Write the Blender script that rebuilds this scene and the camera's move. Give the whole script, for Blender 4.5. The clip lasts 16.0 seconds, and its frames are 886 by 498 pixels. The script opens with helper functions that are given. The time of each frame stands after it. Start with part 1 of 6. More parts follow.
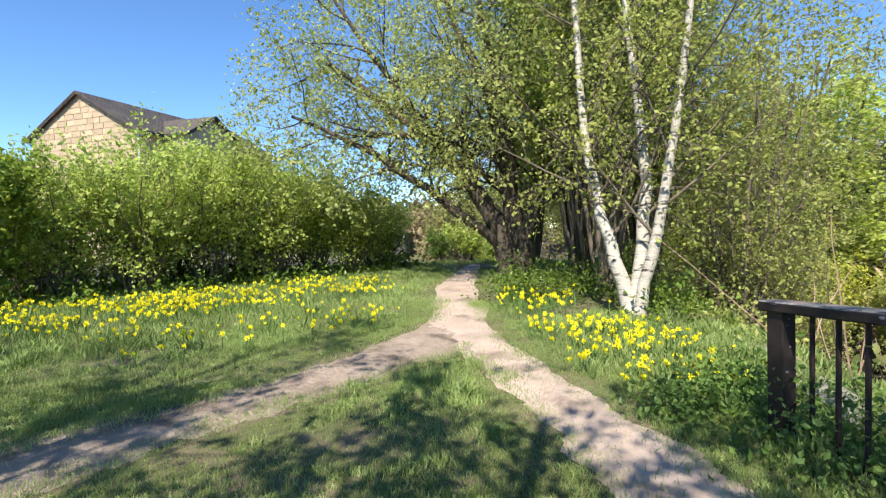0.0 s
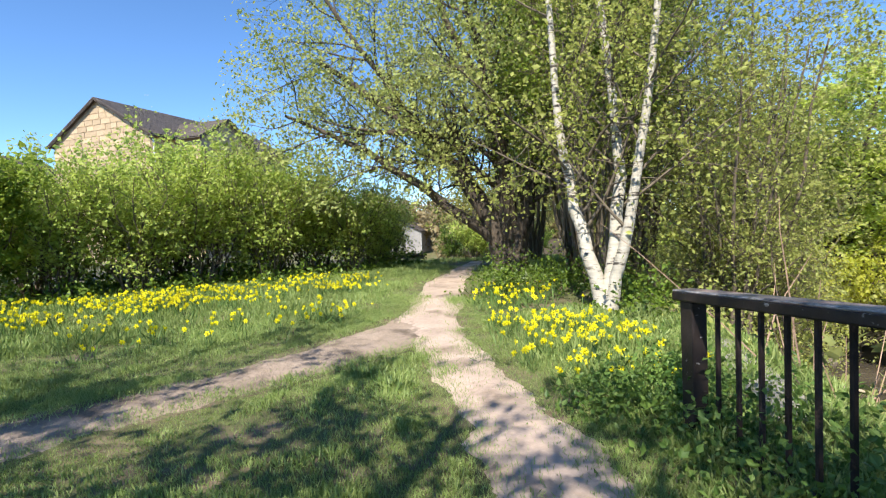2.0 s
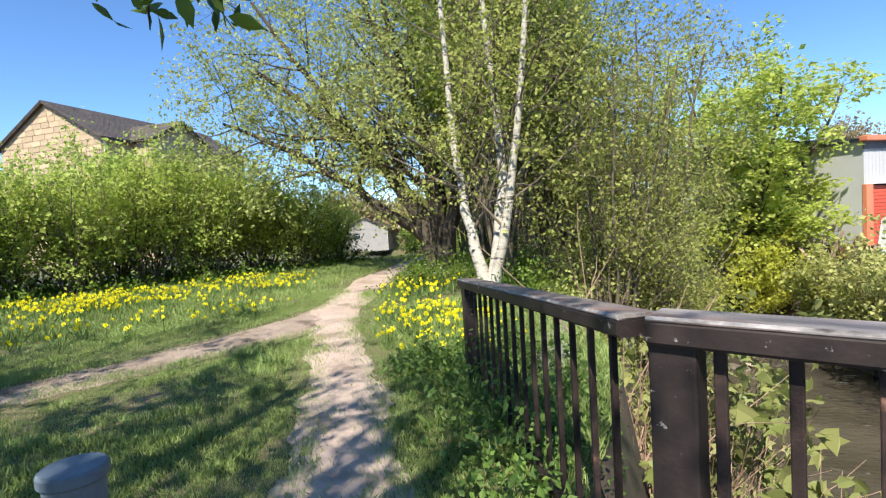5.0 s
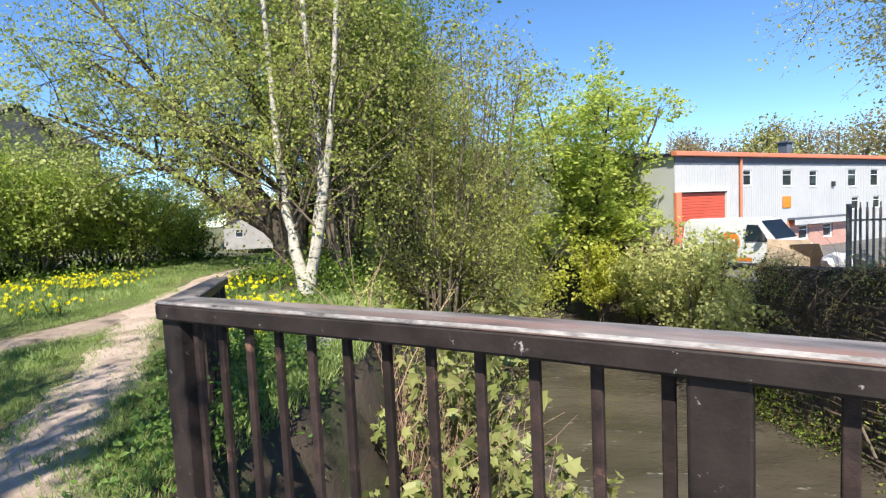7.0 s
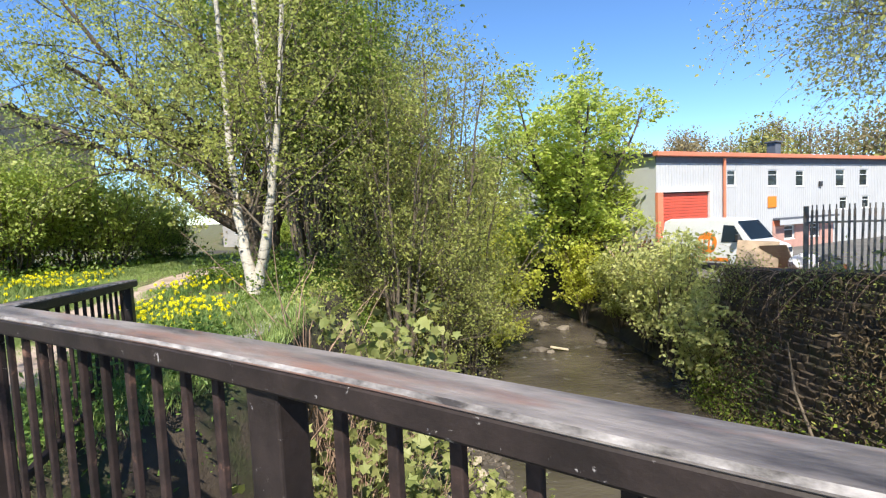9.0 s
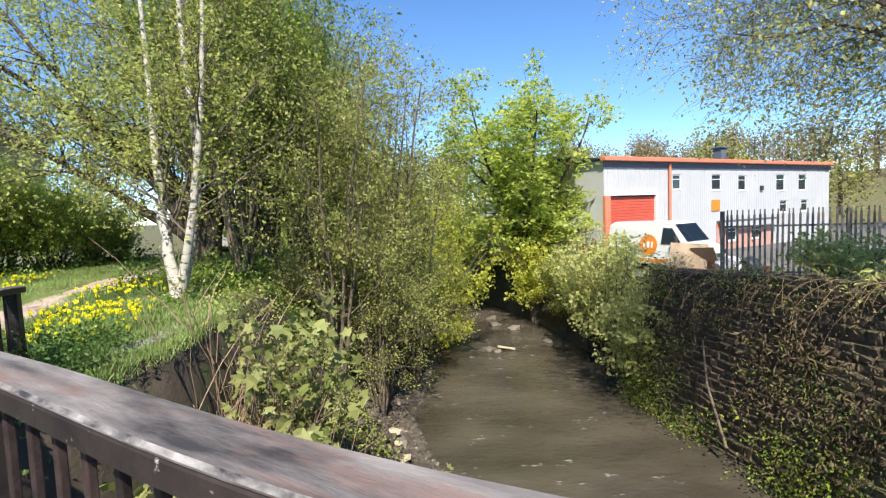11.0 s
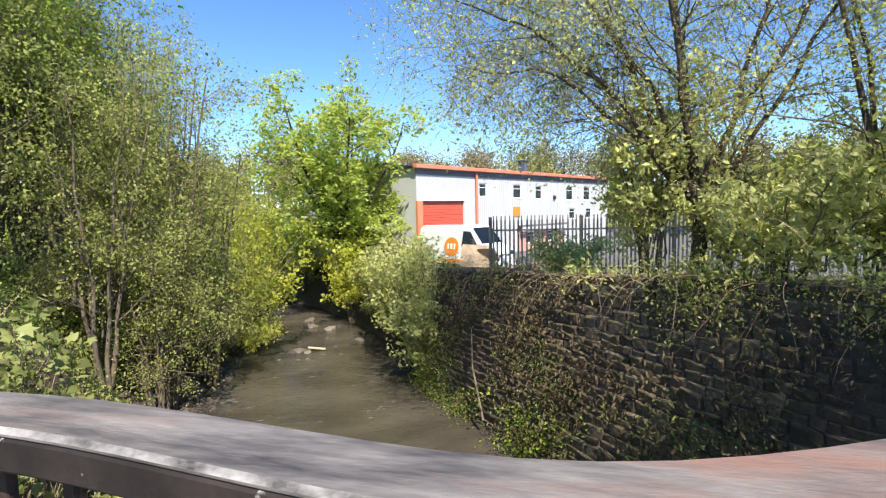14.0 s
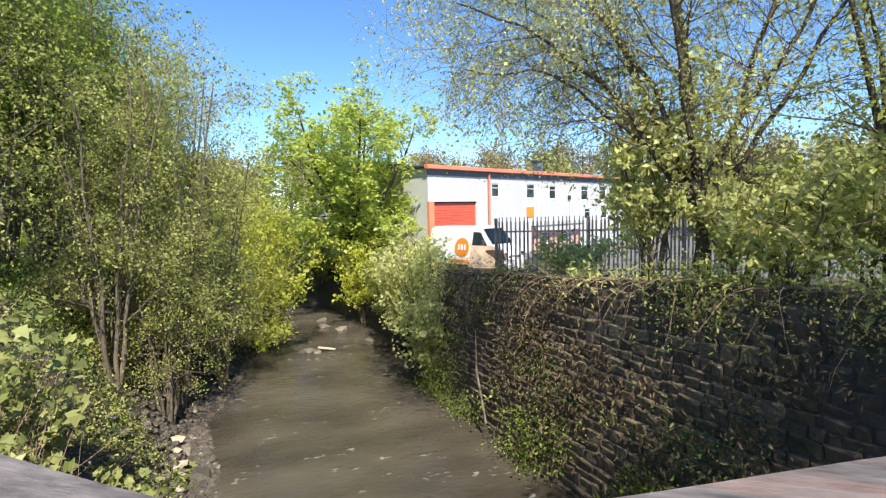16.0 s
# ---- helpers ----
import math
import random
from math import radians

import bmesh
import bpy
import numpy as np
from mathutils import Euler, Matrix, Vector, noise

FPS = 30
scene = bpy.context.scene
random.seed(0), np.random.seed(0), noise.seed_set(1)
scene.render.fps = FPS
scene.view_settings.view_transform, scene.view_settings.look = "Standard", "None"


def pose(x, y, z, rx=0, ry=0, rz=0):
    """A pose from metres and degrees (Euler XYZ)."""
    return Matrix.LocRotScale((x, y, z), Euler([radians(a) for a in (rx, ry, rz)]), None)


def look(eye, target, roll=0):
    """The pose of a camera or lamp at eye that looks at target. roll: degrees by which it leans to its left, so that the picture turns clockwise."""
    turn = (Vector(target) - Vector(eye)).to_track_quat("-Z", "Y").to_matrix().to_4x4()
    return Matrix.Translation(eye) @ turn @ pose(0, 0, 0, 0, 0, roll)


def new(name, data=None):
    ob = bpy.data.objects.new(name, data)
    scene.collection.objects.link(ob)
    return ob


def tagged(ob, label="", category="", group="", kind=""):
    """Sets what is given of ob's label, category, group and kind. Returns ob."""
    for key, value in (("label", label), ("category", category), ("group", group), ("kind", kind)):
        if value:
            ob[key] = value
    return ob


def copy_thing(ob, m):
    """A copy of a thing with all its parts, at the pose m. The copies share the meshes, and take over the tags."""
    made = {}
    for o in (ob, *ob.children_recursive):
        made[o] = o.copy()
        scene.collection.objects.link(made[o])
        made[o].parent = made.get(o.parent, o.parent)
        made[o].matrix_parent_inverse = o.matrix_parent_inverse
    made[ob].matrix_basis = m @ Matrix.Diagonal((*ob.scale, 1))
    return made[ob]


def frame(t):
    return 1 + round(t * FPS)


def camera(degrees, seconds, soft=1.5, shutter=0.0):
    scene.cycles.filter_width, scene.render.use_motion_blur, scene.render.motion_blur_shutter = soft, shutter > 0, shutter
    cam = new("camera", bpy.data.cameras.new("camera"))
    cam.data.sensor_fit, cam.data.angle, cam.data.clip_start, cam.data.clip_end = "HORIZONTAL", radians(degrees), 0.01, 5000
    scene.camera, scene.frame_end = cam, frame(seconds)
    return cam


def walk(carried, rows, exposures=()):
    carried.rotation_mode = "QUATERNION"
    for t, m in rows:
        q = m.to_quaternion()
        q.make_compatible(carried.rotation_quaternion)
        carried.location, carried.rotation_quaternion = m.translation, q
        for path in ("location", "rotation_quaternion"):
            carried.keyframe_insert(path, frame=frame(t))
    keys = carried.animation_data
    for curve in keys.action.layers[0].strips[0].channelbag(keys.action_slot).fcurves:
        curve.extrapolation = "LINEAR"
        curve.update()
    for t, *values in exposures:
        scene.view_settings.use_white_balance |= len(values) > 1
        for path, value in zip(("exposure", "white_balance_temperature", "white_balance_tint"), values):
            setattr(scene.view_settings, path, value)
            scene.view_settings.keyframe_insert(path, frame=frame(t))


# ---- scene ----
cam = camera(83.2, 16.0, soft=1.25)
ROWS = [
    (0.0, 1.178, 1.714, 1.435, 47.52, -2.22, 1.51),
    (0.5, 1.280, 1.867, 1.418, 48.42, -2.23, 1.70),
    (1.0, 1.361, 2.050, 1.399, 49.05, -2.29, 1.90),
    (1.5, 1.492, 2.211, 1.378, 49.44, -2.32, 2.09),
    (2.0, 1.670, 2.332, 1.355, 50.03, -2.30, 2.25),
    (2.5, 1.781, 2.475, 1.334, 50.61, -2.34, 2.38),
    (3.0, 1.882, 2.633, 1.326, 50.76, -2.35, 2.49),
    (3.2, 1.917, 2.722, 1.322, 50.92, -2.39, 2.61),
    (3.9, 2.215, 2.745, 1.333, 50.78, -2.47, 2.98),
    (4.6, 2.830, 2.590, 1.370, 48.90, -2.70, 3.30),
    (5.3, 3.530, 2.550, 1.391, 45.10, -3.10, 3.20),
    (5.5, 3.753, 2.566, 1.392, 43.76, -3.26, 3.04),
    (6.0, 4.150, 2.678, 1.399, 39.91, -3.57, 2.84),
    (6.5, 4.548, 2.801, 1.413, 37.09, -3.73, 2.70),
    (7.0, 4.875, 2.886, 1.408, 35.24, -3.84, 2.65),
    (7.5, 5.147, 2.982, 1.410, 34.55, -3.90, 2.57),
    (8.0, 5.387, 3.130, 1.419, 34.70, -3.96, 2.53),
    (8.5, 5.605, 3.250, 1.430, 35.17, -4.07, 2.48),
    (8.7, 5.715, 3.300, 1.437, 35.45, -4.08, 2.49),
    (9.4, 6.090, 3.440, 1.480, 35.90, -4.14, 2.49),
    (10.1, 6.430, 3.530, 1.510, 34.90, -4.17, 2.45),
    (10.8, 6.770, 3.630, 1.512, 33.20, -4.20, 2.33),
    (11.0, 6.870, 3.664, 1.504, 32.70, -4.21, 2.28),
    (11.5, 7.117, 3.756, 1.485, 30.85, -4.17, 2.12),
    (12.0, 7.422, 3.776, 1.462, 28.19, -4.19, 1.97),
    (12.5, 7.761, 3.738, 1.443, 25.15, -4.23, 1.79),
    (13.0, 8.080, 3.731, 1.441, 21.11, -4.34, 1.53),
    (13.5, 8.363, 3.722, 1.457, 17.31, -4.40, 1.31),
    (14.0, 8.612, 3.673, 1.472, 15.40, -4.44, 1.22),
    (14.5, 8.782, 3.681, 1.484, 15.05, -4.46, 1.19),
    (15.0, 8.869, 3.782, 1.496, 15.68, -4.45, 1.17),
    (15.5, 8.932, 3.830, 1.505, 16.74, -4.45, 1.22),
    (16.0, 9.002, 3.833, 1.515, 17.59, -4.43, 1.32),
]

EXPOSURE = 0.88
walk(cam, [(t, pose(x, y, z, 90 + pitch, roll, yaw)) for t, x, y, z, yaw, pitch, roll in ROWS],
     exposures=[(0.0, EXPOSURE), (3.2, EXPOSURE), (6.0, EXPOSURE - 0.05), (12.0, EXPOSURE - 0.05), (14.0, EXPOSURE + 0.06), (16.0, EXPOSURE + 0.10)])

# ---- sky and sun ----
SUN_DIR = Vector((0.54, -0.83, 1.15)).normalized()
world = bpy.data.worlds.new("sky")
scene.world = world
world.use_nodes = True
wn = world.node_tree.nodes
sky = wn.new("ShaderNodeTexSky")
sky.sky_type = 'NISHITA'
sky.sun_disc = False
sky.sun_elevation = math.asin(SUN_DIR.z)
sky.sun_rotation = math.atan2(SUN_DIR.x, SUN_DIR.y)
sky.altitude = 3000
sky.air_density, sky.dust_density, sky.ozone_density = 1.0, 0.0, 3.5
wn["Background"].inputs["Strength"].default_value = 0.132
deep = wn.new("ShaderNodeHueSaturation")
deep.inputs["Saturation"].default_value, deep.inputs["Value"].default_value = 1.12, 1.14
world.node_tree.links.new(sky.outputs["Color"], deep.inputs["Color"])
world.node_tree.links.new(deep.outputs["Color"], wn["Background"].inputs["Color"])
sun_data = bpy.data.lights.new("sun", 'SUN')
sun_data.energy, sun_data.angle, sun_data.color = 5.0, radians(0.53), (1.0, 0.93, 0.79)
sun = new("sun", sun_data)
sun.matrix_world = look(SUN_DIR * 60, (0, 0, 0))


# ---- materials ----
def material(name, base, second=None, scale=4.0, rough=0.8, metal=0.0, bump=0.3, fine=40.0, coat=0.0, stretch=(1, 1, 1), third=None, third_scale=0.7, spec=0.5, third_cut=(0.52, 0.68), dist=0.02):
    """Colour varied at two scales, with a fine relief."""
    m = bpy.data.materials.new(name)
    m.use_nodes = True
    n, l = m.node_tree.nodes, m.node_tree.links
    b = n["Principled BSDF"]
    b.inputs["Roughness"].default_value, b.inputs["Metallic"].default_value = rough, metal
    b.inputs["Coat Weight"].default_value = coat
    b.inputs["Specular IOR Level"].default_value = spec
    co, mp = n.new("ShaderNodeTexCoord"), n.new("ShaderNodeMapping")
    mp.inputs["Scale"].default_value = stretch
    l.new(co.outputs["Object"], mp.inputs["Vector"])

    def tex(s, detail=6.0):
        t = n.new("ShaderNodeTexNoise")
        t.inputs["Scale"].default_value, t.inputs["Detail"].default_value, t.inputs["Roughness"].default_value = s, detail, 0.65
        l.new(mp.outputs[0], t.inputs["Vector"])
        return t

    big, small = tex(scale), tex(fine)
    ramp = n.new("ShaderNodeValToRGB")
    ramp.color_ramp.elements[0].position, ramp.color_ramp.elements[1].position = 0.36, 0.66
    ramp.color_ramp.elements[0].color, ramp.color_ramp.elements[1].color = (*base, 1), (*(second or [c * 0.7 for c in base]), 1)
    l.new(big.outputs["Fac"], ramp.inputs["Fac"])
    out = ramp.outputs["Color"]
    if third:
        t3 = tex(third_scale, 8.0)
        r3 = n.new("ShaderNodeMapRange")
        r3.inputs["From Min"].default_value, r3.inputs["From Max"].default_value = third_cut
        l.new(t3.outputs["Fac"], r3.inputs["Value"])
        mix = n.new("ShaderNodeMix")
        mix.data_type = 'RGBA'
        l.new(r3.outputs[0], mix.inputs["Factor"])
        l.new(out, mix.inputs["A"])
        mix.inputs["B"].default_value = (*third, 1)
        out = mix.outputs["Result"]
    shade = n.new("ShaderNodeHueSaturation")
    mr = n.new("ShaderNodeMapRange")
    mr.inputs["To Min"].default_value, mr.inputs["To Max"].default_value = 0.72, 1.28
    l.new(small.outputs["Fac"], mr.inputs["Value"])
    l.new(mr.outputs[0], shade.inputs["Value"])
    l.new(out, shade.inputs["Color"])
    l.new(shade.outputs[0], b.inputs["Base Color"])
    bp = n.new("ShaderNodeBump")
    bp.inputs["Strength"].default_value, bp.inputs["Distance"].default_value = bump, dist
    add = n.new("ShaderNodeMath")
    l.new(big.outputs["Fac"], add.inputs[0])
    l.new(small.outputs["Fac"], add.inputs[1])
    l.new(add.outputs[0], bp.inputs["Height"])
    l.new(bp.outputs[0], b.inputs["Normal"])
    return m


def per_piece(m, low=0.6, high=1.35):
    """Each object of this material takes its own shade."""
    n, l = m.node_tree.nodes, m.node_tree.links
    b = n["Principled BSDF"]
    source = b.inputs["Base Color"].links[0].from_socket
    info, mr, hs = n.new("ShaderNodeObjectInfo"), n.new("ShaderNodeMapRange"), n.new("ShaderNodeHueSaturation")
    mr.inputs["To Min"].default_value, mr.inputs["To Max"].default_value = low, high
    l.new(info.outputs["Random"], mr.inputs["Value"])
    l.new(mr.outputs[0], hs.inputs["Value"])
    l.new(source, hs.inputs["Color"])
    l.new(hs.outputs[0], b.inputs["Base Color"])
    return m


def foliage(name, a, b_col, through_light=0.38, rough=0.5, trans=None):
    """Leaves: each leaf its own tint between two greens, letting some light through."""
    m = bpy.data.materials.new(name)
    m.use_nodes = True
    n, l = m.node_tree.nodes, m.node_tree.links
    b, outp = n["Principled BSDF"], n["Material Output"]
    b.inputs["Roughness"].default_value = rough
    b.inputs["Specular IOR Level"].default_value = 0.35
    geo, ramp = n.new("ShaderNodeNewGeometry"), n.new("ShaderNodeValToRGB")
    ramp.color_ramp.elements[0].color, ramp.color_ramp.elements[1].color = (*a, 1), (*b_col, 1)
    l.new(geo.outputs["Random Per Island"], ramp.inputs["Fac"])
    nz = n.new("ShaderNodeTexNoise")
    nz.inputs["Scale"].default_value = 0.8
    co = n.new("ShaderNodeTexCoord")
    l.new(co.outputs["Object"], nz.inputs["Vector"])
    hs, mr = n.new("ShaderNodeHueSaturation"), n.new("ShaderNodeMapRange")
    mr.inputs["To Min"].default_value, mr.inputs["To Max"].default_value = 0.6, 1.4
    l.new(nz.outputs["Fac"], mr.inputs["Value"])
    l.new(mr.outputs[0], hs.inputs["Value"])
    l.new(ramp.outputs[0], hs.inputs["Color"])
    l.new(hs.outputs[0], b.inputs["Base Color"])
    tl, mx = n.new("ShaderNodeBsdfTranslucent"), n.new("ShaderNodeMixShader")
    l.new(hs.outputs[0], tl.inputs["Color"])
    mx.inputs["Fac"].default_value = through_light
    l.new(b.outputs[0], mx.inputs[1])
    l.new(tl.outputs[0], mx.inputs[2])
    l.new(mx.outputs[0], outp.inputs["Surface"])
    return m


M_GRASS_GROUND = material("meadow_soil", (0.12, 0.135, 0.045), (0.085, 0.085, 0.035), 2.2, 0.97, bump=0.8, fine=34, third=(0.17, 0.13, 0.085), third_scale=2.4, third_cut=(0.48, 0.62))
M_BANK = material("bank_earth", (0.075, 0.055, 0.04), (0.045, 0.036, 0.026), 2.0, 0.95, bump=0.8, fine=18, third=(0.05, 0.07, 0.02), third_scale=0.9)
M_PATH = material("trodden_earth", (0.49, 0.38, 0.32), (0.37, 0.285, 0.235), 1.6, 0.95, bump=0.5, fine=26, third=(0.17, 0.125, 0.09), third_scale=1.1)
M_MUD = material("damp_mud", (0.40, 0.31, 0.25), (0.28, 0.215, 0.17), 2.2, 0.9, bump=0.9, fine=22, third=(0.14, 0.105, 0.08), third_scale=1.3, third_cut=(0.48, 0.62), dist=0.04)
M_ASPHALT = material("yard_asphalt", (0.10, 0.095, 0.09), (0.16, 0.15, 0.14), 0.8, 0.9, fine=60)
M_CONCRETE = material("old_concrete", (0.30, 0.28, 0.25), (0.20, 0.19, 0.17), 1.5, 0.9, fine=35, third=(0.10, 0.10, 0.07), third_scale=0.8)
M_WING = material("dark_concrete", (0.055, 0.05, 0.045), (0.03, 0.028, 0.025), 1.5, 0.85, fine=25)
M_RAIL = material("dark_brown_paint", (0.019, 0.0145, 0.0145), (0.042, 0.031, 0.030), 5.0, 0.55, spec=0.3, bump=0.35, fine=60, third=(0.34, 0.32, 0.33), third_scale=24.0, third_cut=(0.64, 0.68), dist=0.004)
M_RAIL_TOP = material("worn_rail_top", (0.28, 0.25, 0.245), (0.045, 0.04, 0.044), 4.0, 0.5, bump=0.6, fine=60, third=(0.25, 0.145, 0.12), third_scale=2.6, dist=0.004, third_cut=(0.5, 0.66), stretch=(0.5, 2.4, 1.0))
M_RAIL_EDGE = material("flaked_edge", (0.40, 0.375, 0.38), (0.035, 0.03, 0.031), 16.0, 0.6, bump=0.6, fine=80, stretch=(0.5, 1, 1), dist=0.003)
M_BAR = per_piece(material("flaking_iron", (0.017, 0.012, 0.012), (0.042, 0.026, 0.024), 14.0, 0.7, spec=0.3, bump=0.5, fine=90, third=(0.22, 0.12, 0.09), third_scale=6.0, third_cut=(0.60, 0.72), dist=0.004), 0.7, 1.6)
M_CHALK = material("white_marker", (0.75, 0.75, 0.73), None, 20, 0.9)
M_BARK = material("grey_bark", (0.115, 0.09, 0.07), (0.06, 0.047, 0.038), 6.0, 0.95, bump=0.9, fine=24, stretch=(1, 1, 0.35), dist=0.04)
M_TWIG = material("twig_bark", (0.17, 0.135, 0.10), (0.10, 0.08, 0.06), 6.0, 0.9, bump=0.4, stretch=(1, 1, 0.4))
M_DRY = material("dry_stems", (0.42, 0.285, 0.21), (0.25, 0.165, 0.12), 6.0, 0.95)
M_BIRCH = material("birch_bark", (0.52, 0.48, 0.42), (0.36, 0.33, 0.28), 3.0, 0.75, bump=0.5, fine=14, stretch=(1, 1, 5.0), third=(0.06, 0.05, 0.045), third_scale=2.6, third_cut=(0.555, 0.61))
M_WILLOW_LEAF = foliage("willow_leaf", (0.34, 0.39, 0.11), (0.53, 0.56, 0.20), 0.5)
M_BIRCH_LEAF = foliage("birch_leaf", (0.34, 0.38, 0.085), (0.50, 0.53, 0.15), 0.5)
M_HEDGE_LEAF = foliage("hedge_leaf", (0.33, 0.43, 0.085), (0.58, 0.66, 0.17), 0.55)
# hazel and wall weeds; on inland alders the darker green imitates shade
M_HAZEL_SHADED = foliage("hazel_and_shaded_leaf", (0.13, 0.21, 0.03), (0.34, 0.42, 0.06), 0.42, 0.42)
# dark evergreen leaves; on undergrowth the dark colour stands in for shade
M_DARK_LEAF = foliage("dark_and_shaded_leaf", (0.06, 0.11, 0.02), (0.17, 0.25, 0.03), 0.3, 0.4)
M_BANK_LEAF = foliage("alder_leaf", (0.27, 0.31, 0.075), (0.50, 0.52, 0.16), 0.5)
M_SYC_LEAF = foliage("sycamore_leaf", (0.38, 0.47, 0.08), (0.64, 0.70, 0.19), 0.6)
M_YOUNG_LEAF = foliage("young_yellow_leaf", (0.46, 0.50, 0.06), (0.70, 0.70, 0.14), 0.6)
M_PALE_LEAF = foliage("pale_willow_leaf", (0.44, 0.47, 0.15), (0.68, 0.68, 0.29), 0.52)
M_MAPLE_LEAF = foliage("maple_leaf", (0.20, 0.24, 0.07), (0.38, 0.39, 0.15), 0.35)
M_BROWN_LEAF = foliage("dead_stalk", (0.09, 0.066, 0.04), (0.20, 0.147, 0.083), 0.2, 0.8)
M_FAR_LEAF = foliage("far_wood_leaf", (0.22, 0.18, 0.085), (0.38, 0.30, 0.16), 0.35)
M_FAR_GREEN = foliage("far_green_leaf", (0.22, 0.24, 0.06), (0.40, 0.37, 0.11), 0.35)
M_GRASS = foliage("grass_blade", (0.21, 0.31, 0.085), (0.42, 0.50, 0.20), 0.38)
M_WEED = foliage("weed_leaf", (0.07, 0.14, 0.03), (0.18, 0.28, 0.06), 0.3)
M_DAFF_LEAF = foliage("daffodil_leaf", (0.10, 0.18, 0.05), (0.20, 0.30, 0.09), 0.3)
M_DAFF = foliage("daffodil_petal", (0.86, 0.76, 0.01), (0.95, 0.88, 0.03), 0.3)
M_STONE = per_piece(material("wall_stone", (0.24, 0.175, 0.12), (0.115, 0.085, 0.062), 3.0, 0.92, bump=0.8, fine=20, third=(0.075, 0.085, 0.03), third_scale=1.4, third_cut=(0.5, 0.66)), 0.5, 1.35)
M_MORTAR = material("wall_core", (0.10, 0.077, 0.057), (0.06, 0.046, 0.035), 5.0, 0.95, bump=0.9, fine=24)
M_RIVER_STONE = per_piece(material("river_stone", (0.16, 0.135, 0.11), (0.09, 0.075, 0.06), 5.0, 0.7, bump=0.4, fine=30), 0.4, 1.5)
M_WALLPALE = material("pale_dry_stone", (0.46, 0.40, 0.30), (0.34, 0.29, 0.21), 6.0, 0.9, bump=0.5, fine=30)
M_SHINGLE = material("wet_shingle", (0.10, 0.082, 0.066), (0.05, 0.042, 0.034), 6.0, 0.7, bump=0.4, fine=30, third=(0.26, 0.22, 0.18), third_scale=4.0, third_cut=(0.58, 0.66))
M_WOOD_PALE = material("bleached_timber", (0.50, 0.44, 0.33), (0.38, 0.31, 0.22), 8.0, 0.85, stretch=(1, 6, 6))
M_CLAD = material("white_cladding", (0.50, 0.505, 0.52), (0.455, 0.46, 0.475), 0.6, 0.55, bump=0.1)
M_ORANGE = material("orange_red_trim", (0.66, 0.23, 0.13), (0.60, 0.19, 0.11), 1.0, 0.5, bump=0.1)
M_REDDOOR = material("red_shutter", (0.60, 0.10, 0.06), (0.52, 0.085, 0.05), 1.0, 0.5, bump=0.1)
M_PINK = material("pink_render", (0.52, 0.30, 0.25), (0.45, 0.25, 0.21), 2.0, 0.85)
M_DARKBAND = material("dark_eaves", (0.12, 0.13, 0.16), (0.09, 0.10, 0.12), 2.0, 0.6)
M_WHITE = material("white_frame", (0.78, 0.78, 0.77), (0.70, 0.70, 0.69), 5.0, 0.45, bump=0.05)
M_VAN = material("white_van_paint", (0.78, 0.79, 0.80), (0.73, 0.74, 0.75), 2.0, 0.25, bump=0.02, coat=0.5)
M_VAN_ORANGE = material("orange_vinyl", (0.80, 0.25, 0.03), (0.74, 0.22, 0.03), 4.0, 0.35, bump=0.02)
M_TEAL = material("teal_vinyl", (0.03, 0.35, 0.36), (0.03, 0.30, 0.32), 4.0, 0.35, bump=0.02)
M_TYRE = material("tyre_rubber", (0.02, 0.02, 0.02), (0.03, 0.03, 0.03), 8.0, 0.8)
M_PLASTIC = material("dark_plastic", (0.03, 0.03, 0.033), (0.045, 0.045, 0.05), 6.0, 0.5)
M_RUST = material("rusty_steel", (0.24, 0.10, 0.05), (0.14, 0.065, 0.04), 4.0, 0.85, third=(0.30, 0.16, 0.08), third_scale=3.0)
M_BOARD = material("weathered_board", (0.45, 0.34, 0.24), (0.34, 0.25, 0.17), 2.0, 0.85)
M_BAG = material("rubble_bag", (0.68, 0.66, 0.68), (0.50, 0.49, 0.52), 3.0, 0.6)
M_FENCE = material("palisade_steel", (0.17, 0.175, 0.18), (0.11, 0.115, 0.12), 3.0, 0.6, metal=0.0, third=(0.20, 0.12, 0.09), third_scale=2.0)
M_SANDSTONE = material("buff_stone", (0.50, 0.38, 0.25), (0.42, 0.31, 0.20), 1.2, 0.9, fine=8, bump=0.3)
M_COURSE = per_piece(material("buff_stone_block", (0.52, 0.395, 0.26), (0.43, 0.32, 0.21), 1.2, 0.9, fine=8, bump=0.3), 0.82, 1.15)
M_GREY_WALL = material("grey_render", (0.34, 0.32, 0.30), (0.27, 0.26, 0.25), 1.0, 0.9)
M_SLATE = material("grey_tile", (0.12, 0.10, 0.09), (0.085, 0.07, 0.065), 2.0, 0.75, fine=12, bump=0.5, third=(0.16, 0.13, 0.10), third_scale=0.6)
M_BOLLARD = material("blue_grey_paint", (0.13, 0.17, 0.21), (0.10, 0.13, 0.17), 6.0, 0.5, bump=0.1, third=(0.32, 0.33, 0.34), third_scale=5.0, third_cut=(0.62, 0.7))


def glass(name, tint=(0.02, 0.03, 0.04)):
    m = bpy.data.materials.new(name)
    m.use_nodes = True
    b = m.node_tree.nodes["Principled BSDF"]
    b.inputs["Base Color"].default_value, b.inputs["Roughness"].default_value = (*tint, 1), 0.05
    b.inputs["Specular IOR Level"].default_value = 0.8
    return m


M_GLASS = glass("window_glass")


